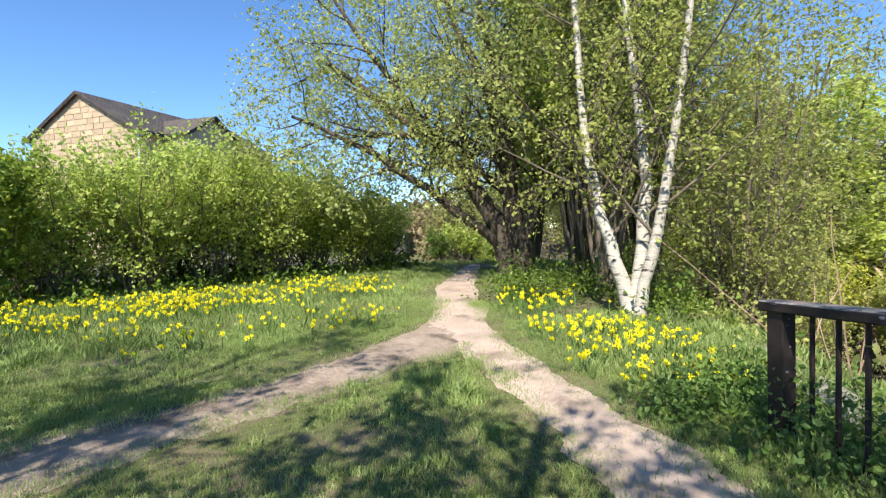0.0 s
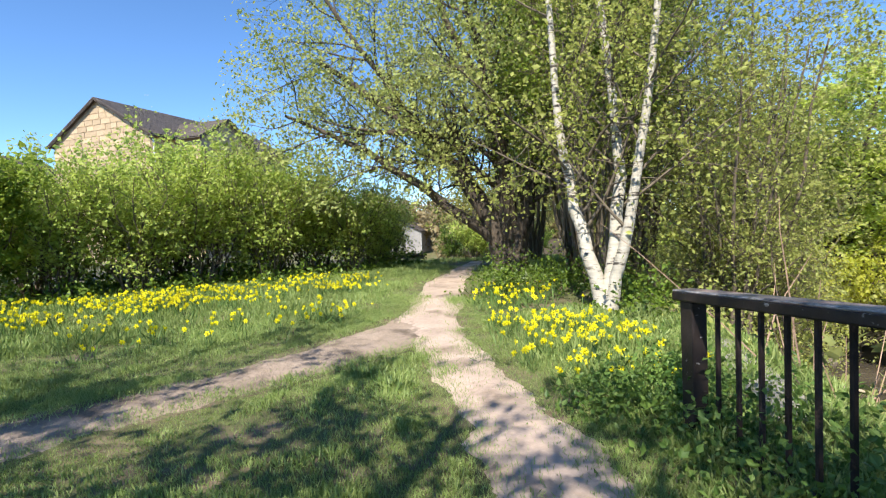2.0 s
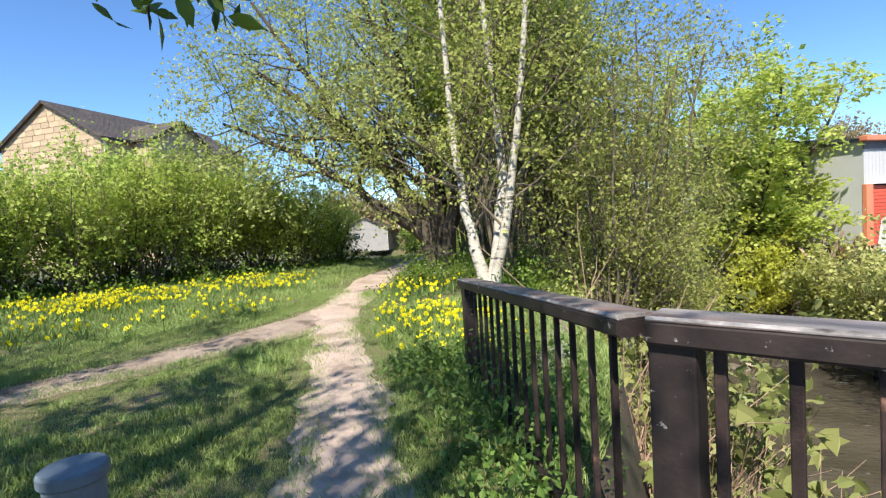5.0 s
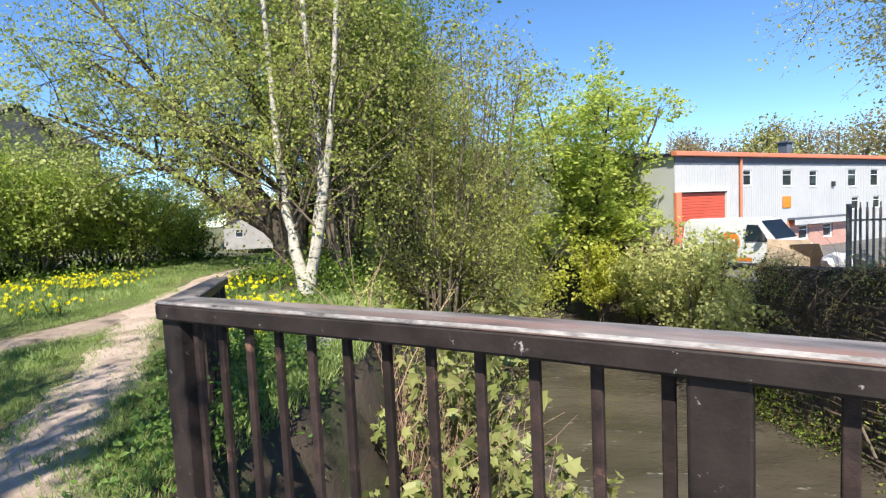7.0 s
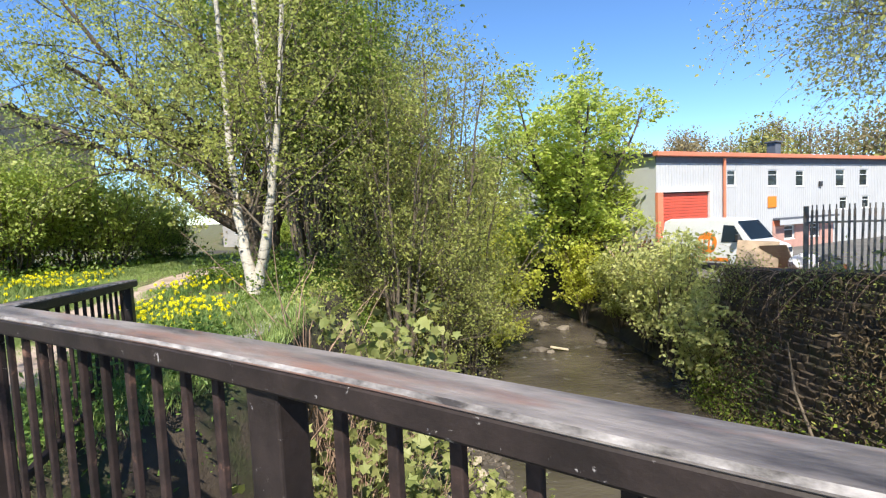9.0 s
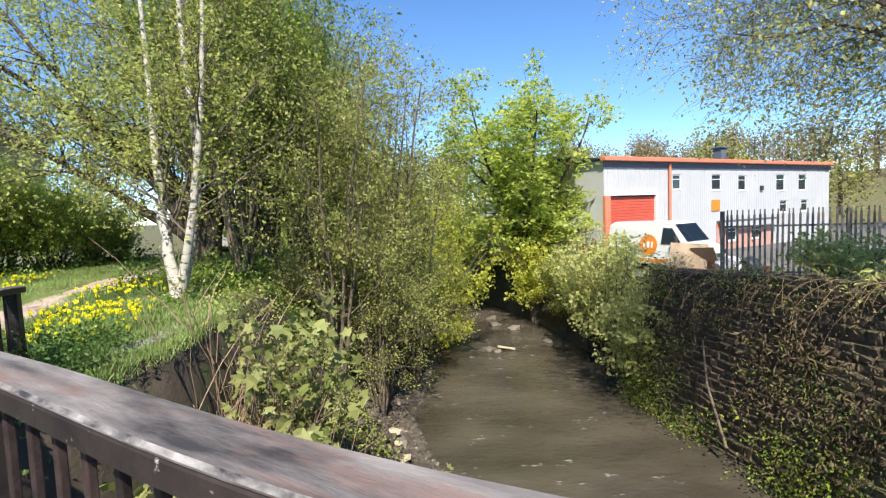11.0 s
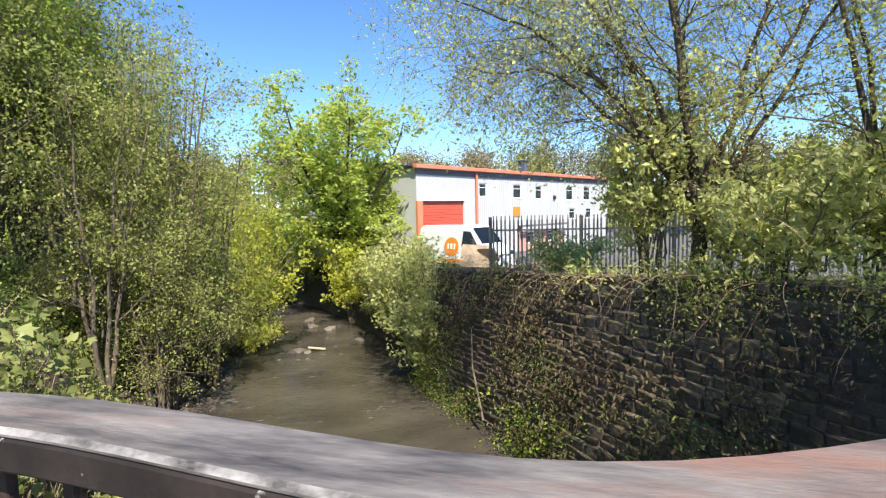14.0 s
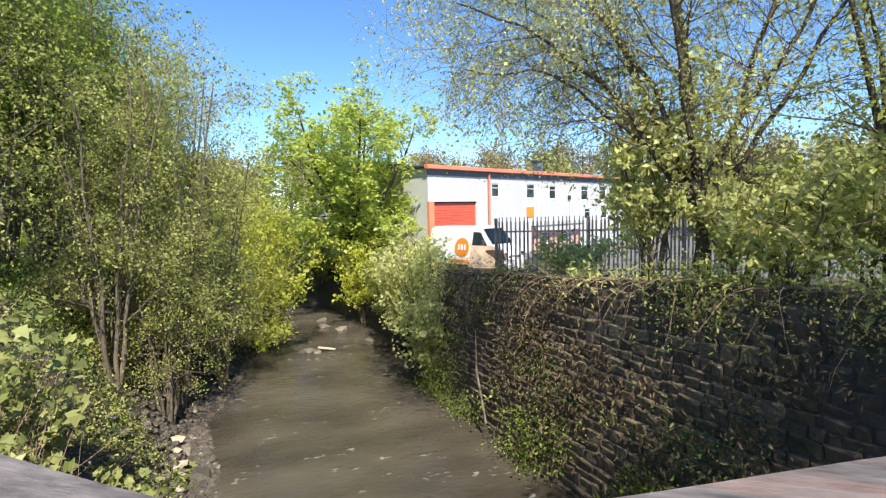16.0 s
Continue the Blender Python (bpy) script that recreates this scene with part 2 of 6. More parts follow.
def water_material():
    m = bpy.data.materials.new("river_water")
    m.use_nodes = True
    n, l = m.node_tree.nodes, m.node_tree.links
    b = n["Principled BSDF"]
    b.inputs["Roughness"].default_value, b.inputs["IOR"].default_value = 0.07, 1.38
    co, mp = n.new("ShaderNodeTexCoord"), n.new("ShaderNodeMapping")
    mp.vector_type = 'TEXTURE'
    mp.inputs["Rotation"].default_value = (0, 0, radians(-56))
    mp.inputs["Scale"].default_value = (1.0, 1.9, 1.0)
    l.new(co.outputs["Object"], mp.inputs["Vector"])
    t1, t2, t3, t4 = (n.new("ShaderNodeTexNoise") for _ in range(4))
    for t, s, d in ((t1, 2.2, 3), (t2, 7.0, 3), (t3, 0.5, 3), (t4, 17.0, 4)):
        t.inputs["Scale"].default_value, t.inputs["Detail"].default_value = s, d
        l.new(mp.outputs[0], t.inputs["Vector"])
    ramp = n.new("ShaderNodeValToRGB")
    ramp.color_ramp.elements[0].color, ramp.color_ramp.elements[1].color = (0.045, 0.038, 0.030, 1), (0.10, 0.085, 0.067, 1)
    ramp.color_ramp.elements[0].position, ramp.color_ramp.elements[1].position = 0.35, 0.7
    l.new(t3.outputs["Fac"], ramp.inputs["Fac"])
    # broken white water in the riffles
    foam = n.new("ShaderNodeMath")
    foam.operation = 'MULTIPLY'
    l.new(t1.outputs["Fac"], foam.inputs[0])
    l.new(t2.outputs["Fac"], foam.inputs[1])
    mr = n.new("ShaderNodeMapRange")
    mr.inputs["From Min"].default_value, mr.inputs["From Max"].default_value = 0.375, 0.46
    mr.inputs["To Max"].default_value = 0.45
    l.new(foam.outputs[0], mr.inputs["Value"])
    mix = n.new("ShaderNodeMix")
    mix.data_type = 'RGBA'
    mix.inputs["B"].default_value = (0.42, 0.42, 0.40, 1)
    l.new(mr.outputs[0], mix.inputs["Factor"])
    l.new(ramp.outputs[0], mix.inputs["A"])
    l.new(mix.outputs["Result"], b.inputs["Base Color"])
    add, bp = n.new("ShaderNodeMath"), n.new("ShaderNodeBump")
    l.new(t1.outputs["Fac"], add.inputs[0])
    l.new(t2.outputs["Fac"], add.inputs[1])
    fine = n.new("ShaderNodeMath")
    fine.operation = 'MULTIPLY_ADD'
    fine.inputs[1].default_value = 0.15
    l.new(t4.outputs["Fac"], fine.inputs[0])
    l.new(add.outputs[0], fine.inputs[2])
    l.new(fine.outputs[0], bp.inputs["Height"])
    bp.inputs["Strength"].default_value, bp.inputs["Distance"].default_value = 0.42, 0.06
    l.new(bp.outputs[0], b.inputs["Normal"])
    return m


M_WATER = water_material()


# ---- mesh tools ----
def mesh_from(name, verts, faces, mat, smooth=False):
    me = bpy.data.meshes.new(name)
    me.from_pydata([tuple(v) for v in verts] if not isinstance(verts, np.ndarray) else verts.tolist(), [], faces if not isinstance(faces, np.ndarray) else faces.tolist())
    me.materials.append(mat)
    if smooth:
        me.polygons.foreach_set("use_smooth", [True] * len(me.polygons))
    me.update()
    return me


def part(name, data, mat, parent=None, label=""):
    """A mesh (or bmesh) as one object under a thing."""
    if isinstance(data, bmesh.types.BMesh):
        me = bpy.data.meshes.new(name)
        data.to_mesh(me)
        data.free()
        me.materials.append(mat)
        data = me
    ob = new(name, data)
    if parent is not None:
        ob.parent = parent
    return tagged(ob, label)


def box(bm, lo, hi, bevel=0.0, m=None):
    """An upright block between two corners, its edges rounded."""
    got = bmesh.ops.create_cube(bm, size=1.0)["verts"]
    c, s = [(a + b) / 2 for a, b in zip(lo, hi)], [b - a for a, b in zip(lo, hi)]
    for v in got:
        v.co = Vector((v.co.x * s[0] + c[0], v.co.y * s[1] + c[1], v.co.z * s[2] + c[2]))
    if bevel:
        edges = list({e for v in got for e in v.link_edges})
        r = bmesh.ops.bevel(bm, geom=edges, offset=bevel, segments=2, affect='EDGES', profile=0.5)
        got = list({v for f in r["faces"] for v in f.verts} | {v for v in got if v.is_valid})
    if m is not None:
        bmesh.ops.transform(bm, matrix=m, verts=got)
    return got


def block(name, lo, hi, mat, parent, bevel=0.0, label="", m=None):
    bm = bmesh.new()
    box(bm, lo, hi, bevel, m)
    return part(name, bm, mat, parent, label)


def cylinder(bm, r0, r1, h, m=None, seg=16):
    got = bmesh.ops.create_cone(bm, cap_ends=True, segments=seg, radius1=r0, radius2=r1, depth=h)["verts"]
    bmesh.ops.translate(bm, vec=(0, 0, h / 2), verts=got)
    if m is not None:
        bmesh.ops.transform(bm, matrix=m, verts=got)
    return got


def tubes(branches):
    """Tapered tubes along the given lines of points and radii."""
    verts, faces, base = [], [], 0
    for pts, radii, sides in branches:
        n = len(pts)
        d = np.gradient(pts, axis=0)
        d /= np.linalg.norm(d, axis=1)[:, None] + 1e-9
        ref = np.array((0.0, 0.0, 1.0)) if abs(d[0, 2]) < 0.9 else np.array((1.0, 0.0, 0.0))
        u = np.cross(d, ref)
        u /= np.linalg.norm(u, axis=1)[:, None] + 1e-9
        w = np.cross(d, u)
        a = np.arange(sides) * 2 * np.pi / sides
        ring = pts[:, None, :] + radii[:, None, None] * (np.cos(a)[None, :, None] * u[:, None, :] + np.sin(a)[None, :, None] * w[:, None, :])
        verts.append(ring.reshape(-1, 3))
        for i in range(n - 1):
            for j in range(sides):
                k = (j + 1) % sides
                faces.append((base + i * sides + j, base + i * sides + k, base + (i + 1) * sides + k, base + (i + 1) * sides + j))
        base += n * sides
    return np.concatenate(verts), faces


LEAF = np.array([(0, 0, 0), (0.32, 0.45, 0.08), (0, 1, 0), (-0.32, 0.45, 0.08)])
LEAF_F = [(0, 1, 2, 3)]
SLIM = np.array([(0, 0, 0), (0.16, 0.45, 0.05), (0, 1, -0.08), (-0.16, 0.45, 0.05)])
OVAL = np.array([(0, 0, 0), (0.17, 0.22, 0.03), (0.21, 0.55, 0.03), (0.0, 1.0, -0.08), (-0.21, 0.55, 0.03), (-0.17, 0.22, 0.03)])
OVAL_F = [(0, 1, 2, 3, 4, 5)]
LOBED = np.array([(0, 0, 0), (0.42, 0.10, 0.03), (0.30, 0.36, 0.06), (0.58, 0.62, 0.0), (0.20, 0.66, 0.05), (0, 1.0, -0.06), (-0.20, 0.66, 0.05), (-0.58, 0.62, 0.0), (-0.30, 0.36, 0.06), (-0.42, 0.10, 0.03)])
LOBED_F = [(0, 1, 2, 3, 4, 5, 6, 7, 8, 9)]


def scatter(rng, pos, size, shape=LEAF, faces=LEAF_F, droop=0.3, flat=0.0, size_var=0.35):
    """One small shape at each place, turned at random."""
    n = len(pos)
    y = rng.normal(size=(n, 3))
    y[:, 2] = y[:, 2] * (1 - flat) - droop
    y /= np.linalg.norm(y, axis=1)[:, None]
    z = rng.normal(size=(n, 3)) * (1 - 0.6 * flat)
    z[:, 2] += 0.6 + 1.5 * flat
    x = np.cross(y, z)
    x /= np.linalg.norm(x, axis=1)[:, None] + 1e-9
    z = np.cross(x, y)
    s = size * (1 + size_var * rng.normal(size=n)).clip(0.35, 2)
    v = pos[:, None, :] + s[:, None, None] * (shape[None, :, 0:1] * x[:, None, :] + shape[None, :, 1:2] * y[:, None, :] + shape[None, :, 2:3] * z[:, None, :])
    k = len(shape)
    f = np.array(faces)
    allf = (f[None, :, :] + (np.arange(n) * k)[:, None, None]).reshape(-1, f.shape[1])
    return v.reshape(-1, 3), allf


def branch(rng, start, direction, length, r0, n=5, wob=0.12, up=0.0, tip=0.25):
    pts, d = [np.array(start, float)], np.array(direction, float)
    d /= np.linalg.norm(d)
    for _ in range(n - 1):
        d = d + rng.normal(size=3) * wob + np.array((0, 0, up))
        d /= np.linalg.norm(d)
        pts.append(pts[-1] + d * length / (n - 1))
    return np.array(pts), np.linspace(r0, r0 * tip, n)


def grow(rng, stems, levels):
    """Limbs and twigs from the given stems: levels of (count, from, length, angle, up, wobble, radius share)."""
    out, current = [], []
    for pts, radii in stems:
        out.append((pts, radii, 9))
        current.append((pts, radii))
    tips = []
    for i, (count, start, length, angle, up, wob, share) in enumerate(levels):
        nxt = []
        for pts, radii in current:
            n = len(pts)
            for j in range(count):
                u = start + (1 - start) * (j + rng.uniform(0, 1)) / count
                q = u * (n - 1)
                k = min(int(q), n - 2)
                p = pts[k] + (pts[k + 1] - pts[k]) * (q - k)
                r = radii[k] + (radii[k + 1] - radii[k]) * (q - k)
                t = pts[k + 1] - pts[k]
                t = t / (np.linalg.norm(t) + 1e-9)
                s = np.cross(t, rng.normal(size=3))
                s /= np.linalg.norm(s) + 1e-9
                a = radians(angle * rng.uniform(0.7, 1.3))
                d = t * math.cos(a) + s * math.sin(a)
                ln = length * rng.uniform(0.6, 1.25) * (1.15 - 0.5 * u)
                b = branch(rng, p, d, ln, max(r * share, 0.004), 5 if i < 2 else 4, wob, up)
                nxt.append(b)
                out.append((b[0], b[1], 6 if i == 0 else (4 if i == 1 else 3)))
        current = nxt
    return out, current


def leaves_on(rng, twigs, per, spread, low=0.15):
    pos = []
    for pts, _ in twigs:
        nodes = rng.uniform(low, 1.0, max(2, per // 4))
        u = (nodes[rng.integers(len(nodes), size=per)] + rng.normal(size=per) * 0.03).clip(0.02, 1.0) * (len(pts) - 1)
        k = np.minimum(u.astype(int), len(pts) - 2)
        p = pts[k] + (pts[k + 1] - pts[k]) * (u - k)[:, None]
        pos.append(p + rng.normal(size=(per, 3)) * np.array((spread, spread, spread if low < 0.5 else spread * 0.5)))
    return np.concatenate(pos)


def tree(name, seed, at, stems, levels, per, spread, size, bark, leaf, label, category="tree", shape=LEAF, faces=LEAF_F, droop=0.3, group="", kind="", twig_mat=None, low=0.15, flat=0.0, crown_name="crown"):
    """A tree at its foot: trunk with limbs and twigs, and a crown of single leaves. Stems are in metres from the foot."""
    rng = np.random.default_rng(seed)
    limbs, twigs = grow(rng, stems, levels)
    root = new(name)
    root.location = at
    tagged(root, label, category, group, kind)
    n0 = len(stems)
    v, f = tubes(limbs[:n0])
    part("trunk", mesh_from("trunk", v, f, bark, True), bark, root)
    v, f = tubes(limbs[n0:])
    part("branchwork", mesh_from("branchwork", v, f, twig_mat or bark, True), bark, root)
    pos = leaves_on(rng, twigs, per, spread, low)
    v, f = scatter(rng, pos, size, shape, faces, droop, flat)
    part(crown_name, mesh_from(crown_name, v, f, leaf), leaf, root)
    return root


def line(*pts):
    return np.array(pts, float)


def stem(pts, r0, r1, n=9, seed=0, wob=0.03):
    """A smooth stem through the given points."""
    rng = np.random.default_rng(seed)
    pts = np.array(pts, float)
    u, q = np.linspace(0, 1, len(pts)), np.linspace(0, 1, n)
    out = np.stack([np.interp(q, u, pts[:, i]) for i in range(3)], 1)
    for _ in range(2):
        out[1:-1] = (out[:-2] + 2 * out[1:-1] + out[2:]) / 4
    out[1:] += rng.normal(size=(n - 1, 3)) * wob
    radii = np.linspace(r0, r1, n)
    radii[0] *= 1.35
    return out, radii


# ---- ground, river, banks ----
WATER = -4.3
LEFT_EDGE = line((6.4, -40), (5.6, -2), (5.3, 4.6), (3.7, 8.4), (0.67, 12.2), (-1.7, 14.4), (-3.1, 17.1), (-4.6, 20), (-7.1, 23.4), (-10.9, 27), (-22, 34), (-90, 60))
RIGHT_EDGE = line((16, -40), (15, 2), (13.6, 8.1), (11.75, 10.15), (3.55, 19.14), (1.6, 22.2), (-1.8, 26.1), (-6, 29.8), (-14, 35), (-90, 70))
WALL_A, WALL_B = Vector((4.1, 19.65, -0.47)), Vector((13.9, 8.9, 0.62))


def signed(poly, x, y, side):
    """Distance to a line of points, positive on the land's side of it."""
    best, sign = np.full(x.shape, 1e9), np.ones(x.shape)
    for (ax, ay), (bx, by) in zip(poly[:-1], poly[1:]):
        dx, dy = bx - ax, by - ay
        t = (((x - ax) * dx + (y - ay) * dy) / (dx * dx + dy * dy)).clip(0, 1)
        d = np.hypot(x - ax - t * dx, y - ay - t * dy)
        c = np.sign(dx * (y - ay) - dy * (x - ax)) * side
        sign = np.where(d < best - 1e-9, c, sign)
        best = np.minimum(best, d)
    return best * sign


def smooth(t):
    t = np.clip(t, 0, 1)
    return t * t * (3 - 2 * t)


def waves(x, y):
    return (np.sin(x * 1.3 + 0.6 * y) * np.sin(y * 1.1 - 0.4 * x) * 0.5 + np.sin(x * 3.1 - 1.7 * y + 1) * np.sin(2.6 * y + 0.9 * x) * 0.3)


def height(x, y):
    x, y = np.asarray(x, float), np.asarray(y, float)
    dl, dr = signed(LEFT_EDGE, x, y, 1), signed(RIGHT_EDGE, x, y, -1)
    away = np.hypot(x - 1.2, y - 1.7)
    left_top = 0.03 * waves(x, y) + 0.05 * smooth((away - 4) / 6) - 2.4 * smooth((away - 17) / 40) - 2.0 * smooth((away - 60) / 200)
    near = smooth((11 - y) / 4)
    t = np.clip((dl - 0.1) / 3.1, 0, 1)
    prof = (1 - near) * t ** 1.15 + near * (0.42 * t ** 0.8 + 0.58 * smooth((t - 0.8) / 0.2))
    zl = WATER - 0.08 + (left_top - WATER + 0.08) * prof + 0.12 * waves(x * 1.7, y * 1.7) * np.clip(1 - abs(t * 2 - 1), 0, 1)
    top = -0.55 + 1.05 * smooth((19.6 - y) / 10)
    top = top - 1.05 * smooth((y - 19.8) / 2.0) * smooth((x - 0.5) / 2)
    walled = smooth((20.3 - y) / 0.8)
    w = 3.2 * (1 - walled) + 1.0 * walled
    tr = np.clip((dr - 0.35 * walled) / w, 0, 1)
    zr = WATER - 0.25 + (top - WATER + 0.25) * tr ** (1.0 + 0.6 * walled)
    bed = WATER - 0.5
    z = np.where(dl > 0, zl, np.where(dr > 0, zr, bed + 0.4 * np.exp(-np.minimum(-dl, -dr) * 1.5)))
    return z


def gz(x, y):
    return float(height(np.array([x]), np.array([y]))[0])


def spread_axis(lo, hi, step, far, grow_by=1.28):
    core = list(np.arange(lo, hi + 1e-6, step))
    s, a = step, [core[-1]]
    while a[-1] < far:
        s *= grow_by
        a.append(a[-1] + s)
    s, b = step, [core[0]]
    while b[-1] > -far:
        s *= grow_by
        b.append(b[-1] - s)
    return np.array(b[:0:-1] + core + a[1:])


gx, gy = spread_axis(-16, 17, 0.25, 900), spread_axis(-4, 32, 0.25, 900)
GX, GY = np.meshgrid(gx, gy)
GZ = height(GX, GY)
nx, ny = len(gx), len(gy)
idx = np.arange(nx * ny).reshape(ny, nx)
quads = np.stack([idx[:-1, :-1], idx[:-1, 1:], idx[1:, 1:], idx[1:, :-1]], -1).reshape(-1, 4)
ground_me = mesh_from("ground", np.stack([GX, GY, GZ], -1).reshape(-1, 3), quads, M_GRASS_GROUND, True)
ground_me.materials.append(M_BANK)
mid_z = (GZ[:-1, :-1] + GZ[1:, 1:]).ravel() / 2
mid_x, mid_y = (GX[:-1, :-1] + GX[1:, 1:]).ravel() / 2, (GY[:-1, :-1] + GY[1:, 1:]).ravel() / 2
in_cut = (np.hypot(mid_x, mid_y) < 70) & (mid_z < -0.16)
ground_me.polygons.foreach_set("material_index", in_cut.astype(np.int32))
ground = tagged(new("ground", ground_me), "rough green meadow with an earth river bank", "ground", kind="structure")

# the river's surface, one sheet between the banks
wl, wr = [], []
for poly, store, side in ((LEFT_EDGE, wl, -1), (RIGHT_EDGE, wr, 1)):
    for i, (x, y) in enumerate(poly):
        store.append((x + side * 0.8, y, WATER))
wverts, wfaces = [], []
N_W = 60
for i in range(N_W + 1):
    u = i / N_W
    a = [np.interp(u, np.linspace(0, 1, len(wl)), [p[k] for p in wl]) for k in (0, 1)]
    b = [np.interp(u, np.linspace(0, 1, len(wr)), [p[k] for p in wr]) for k in (0, 1)]
    wverts += [(a[0], a[1], WATER), (b[0], b[1], WATER)]
    if i:
        wfaces.append((2 * i - 2, 2 * i - 1, 2 * i + 1, 2 * i))
tagged(new("water", mesh_from("water", np.array(wverts), wfaces, M_WATER)), "shallow brown river with riffles, reflecting the sky", "river", kind="structure")


def ribbon(name, left, right, lift, mat, label, seed, n=260, across=14, category="path"):
    """Bare earth between two lines of points, with ragged edges, laid on the ground."""
    rng = np.random.default_rng(seed)
    l, r = np.array(left, float), np.array(right, float)
    q = np.linspace(0, 1, n)
    L = np.stack([np.interp(q, np.linspace(0, 1, len(l)), l[:, k]) for k in (0, 1)], 1)
    R = np.stack([np.interp(q, np.linspace(0, 1, len(r)), r[:, k]) for k in (0, 1)], 1)
    side = (R - L) / np.linalg.norm(R - L, axis=1)[:, None]
    rag = lambda a, b: 0.07 * np.sin(q * a + b) * np.sin(q * a * 0.37 + 2 * b) + 0.014 * np.sin(q * a * 3.1 + 5 * np.sin(q * 17 + b)) + rng.normal(size=n) * 0.010
    L, R = L + side * rag(61, seed)[:, None], R + side * rag(53, seed + 2)[:, None]
    u = np.linspace(0, 1, across + 1)
    P = L[:, None, :] * (1 - u)[None, :, None] + R[:, None, :] * u[None, :, None]
    Z = height(P[..., 0], P[..., 1]) + lift * np.sin(np.pi * u)[None, :] ** 0.35 - 0.01
    Z[:, 2:-2] += rng.normal(size=Z[:, 2:-2].shape) * 0.003
    V = np.concatenate([P, Z[..., None]], -1).reshape(-1, 3)
    k = np.arange(n * (across + 1)).reshape(n, across + 1)
    F = np.stack([k[:-1, :-1], k[:-1, 1:], k[1:, 1:], k[1:, :-1]], -1).reshape(-1, 4)
    return tagged(new(name, mesh_from(name, V, F, mat, True)), label, category, kind="structure")


MAIN_L = [(3.6, 1.2), (1.9, 2.7), (0.9, 3.35), (-0.08, 4.05), (-0.77, 4.5), (-1.43, 4.9), (-2.5, 5.45), (-4.2, 6.3), (-6.12, 8.0), (-8.0, 9.9), (-9.7, 11.9), (-12.5, 15.5)]
MAIN_R = [(3.4, 3.6), (2.2, 3.75), (1.4, 4.05), (0.5, 4.6), (-0.15, 5.0), (-1.12, 5.5), (-2.3, 6.1), (-3.5, 6.95), (-5.3, 8.6), (-7.2, 10.5), (-9.1, 12.4), (-12.0, 15.8)]
SIDE_L = [(-3.6, -1.5), (-3.4, 1.38), (-3.45, 2.47), (-3.55, 3.83), (-3.85, 4.81), (-4.7, 6.8)]
SIDE_R = [(-2.2, -1.5), (-2.3, 1.41), (-2.52, 2.29), (-2.63, 3.43), (-2.72, 4.3), (-3.1, 6.3)]
ribbon("path", MAIN_L, MAIN_R, 0.034, M_PATH, "trodden bare earth footpath across the meadow", 3)
ribbon("path", SIDE_L, SIDE_R, 0.03, M_MUD, "muddy earth side path joining the footpath", 4)
PATHS = []
for l_, r_ in ((MAIN_L, MAIN_R), (SIDE_L, SIDE_R)):
    l_, r_ = np.array(l_), np.array(r_)
    c_ = (l_ + r_) / 2
    PATHS.append((c_, np.linalg.norm(l_ - r_, axis=1) / 2))


def off_path(x, y):
    """Metres from the nearest path's edge (negative on the path)."""
    best = np.full(np.shape(x), 1e9)
    for c, half in PATHS:
        for i in range(len(c) - 1):
            (ax, ay), (bx, by) = c[i], c[i + 1]
            dx, dy = bx - ax, by - ay
            t = (((x - ax) * dx + (y - ay) * dy) / (dx * dx + dy * dy)).clip(0, 1)
            d = np.hypot(x - ax - t * dx, y - ay - t * dy) - (half[i] + (half[i + 1] - half[i]) * t)
            best = np.minimum(best, d)
    return best


# ---- bridge ----
CORNER, POST_ONE = Vector((2.56, 4.0, 0)), Vector((0.22, 5.60, 0))
# the bridge railing's gently bent line
RAIL_KNOTS = line((2.56, 4.0), (3.4, 4.07), (4.3, 4.15), (5.2, 4.18), (6.0, 4.17), (6.5, 4.20), (7.0, 4.28), (7.6, 4.36), (8.2, 4.30), (8.6, 4.25), (9.0, 4.41), (9.35, 4.63), (10.0, 4.95), (11.4, 5.45), (13.6, 6.05))


def bent_line(knots, step=0.12):
    """Points at even steps along a softened line of knots."""
    d = np.concatenate([[0], np.cumsum(np.linalg.norm(np.diff(knots, axis=0), axis=1))])
    q = np.linspace(0, d[-1], int(d[-1] / step) + 1)
    out = np.stack([np.interp(q, d, knots[:, k]) for k in (0, 1)], 1)
    for _ in range(6):
        out[1:-1] = (out[:-2] + 2 * out[1:-1] + out[2:]) / 4
    return out


RAIL_LINE = bent_line(RAIL_KNOTS)


def slab(name, corners, z0, z1, mat, label, category, parent=None):
    bm = bmesh.new()
    lo = [bm.verts.new((x, y, z0)) for x, y in corners]
    hi = [bm.verts.new((x, y, z1)) for x, y in corners]
    bm.faces.new(lo[::-1])
    bm.faces.new(hi)
    for i in range(len(corners)):
        j = (i + 1) % len(corners)
        bm.faces.new((lo[i], lo[j], hi[j], hi[i]))
    bmesh.ops.recalc_face_normals(bm, faces=bm.faces)
    bmesh.ops.bevel(bm, geom=list(bm.edges), offset=0.015, segments=1, affect='EDGES')
    ob = part(name, bm, mat, parent)
    return tagged(ob, label, category, kind="structure") if parent is None else ob


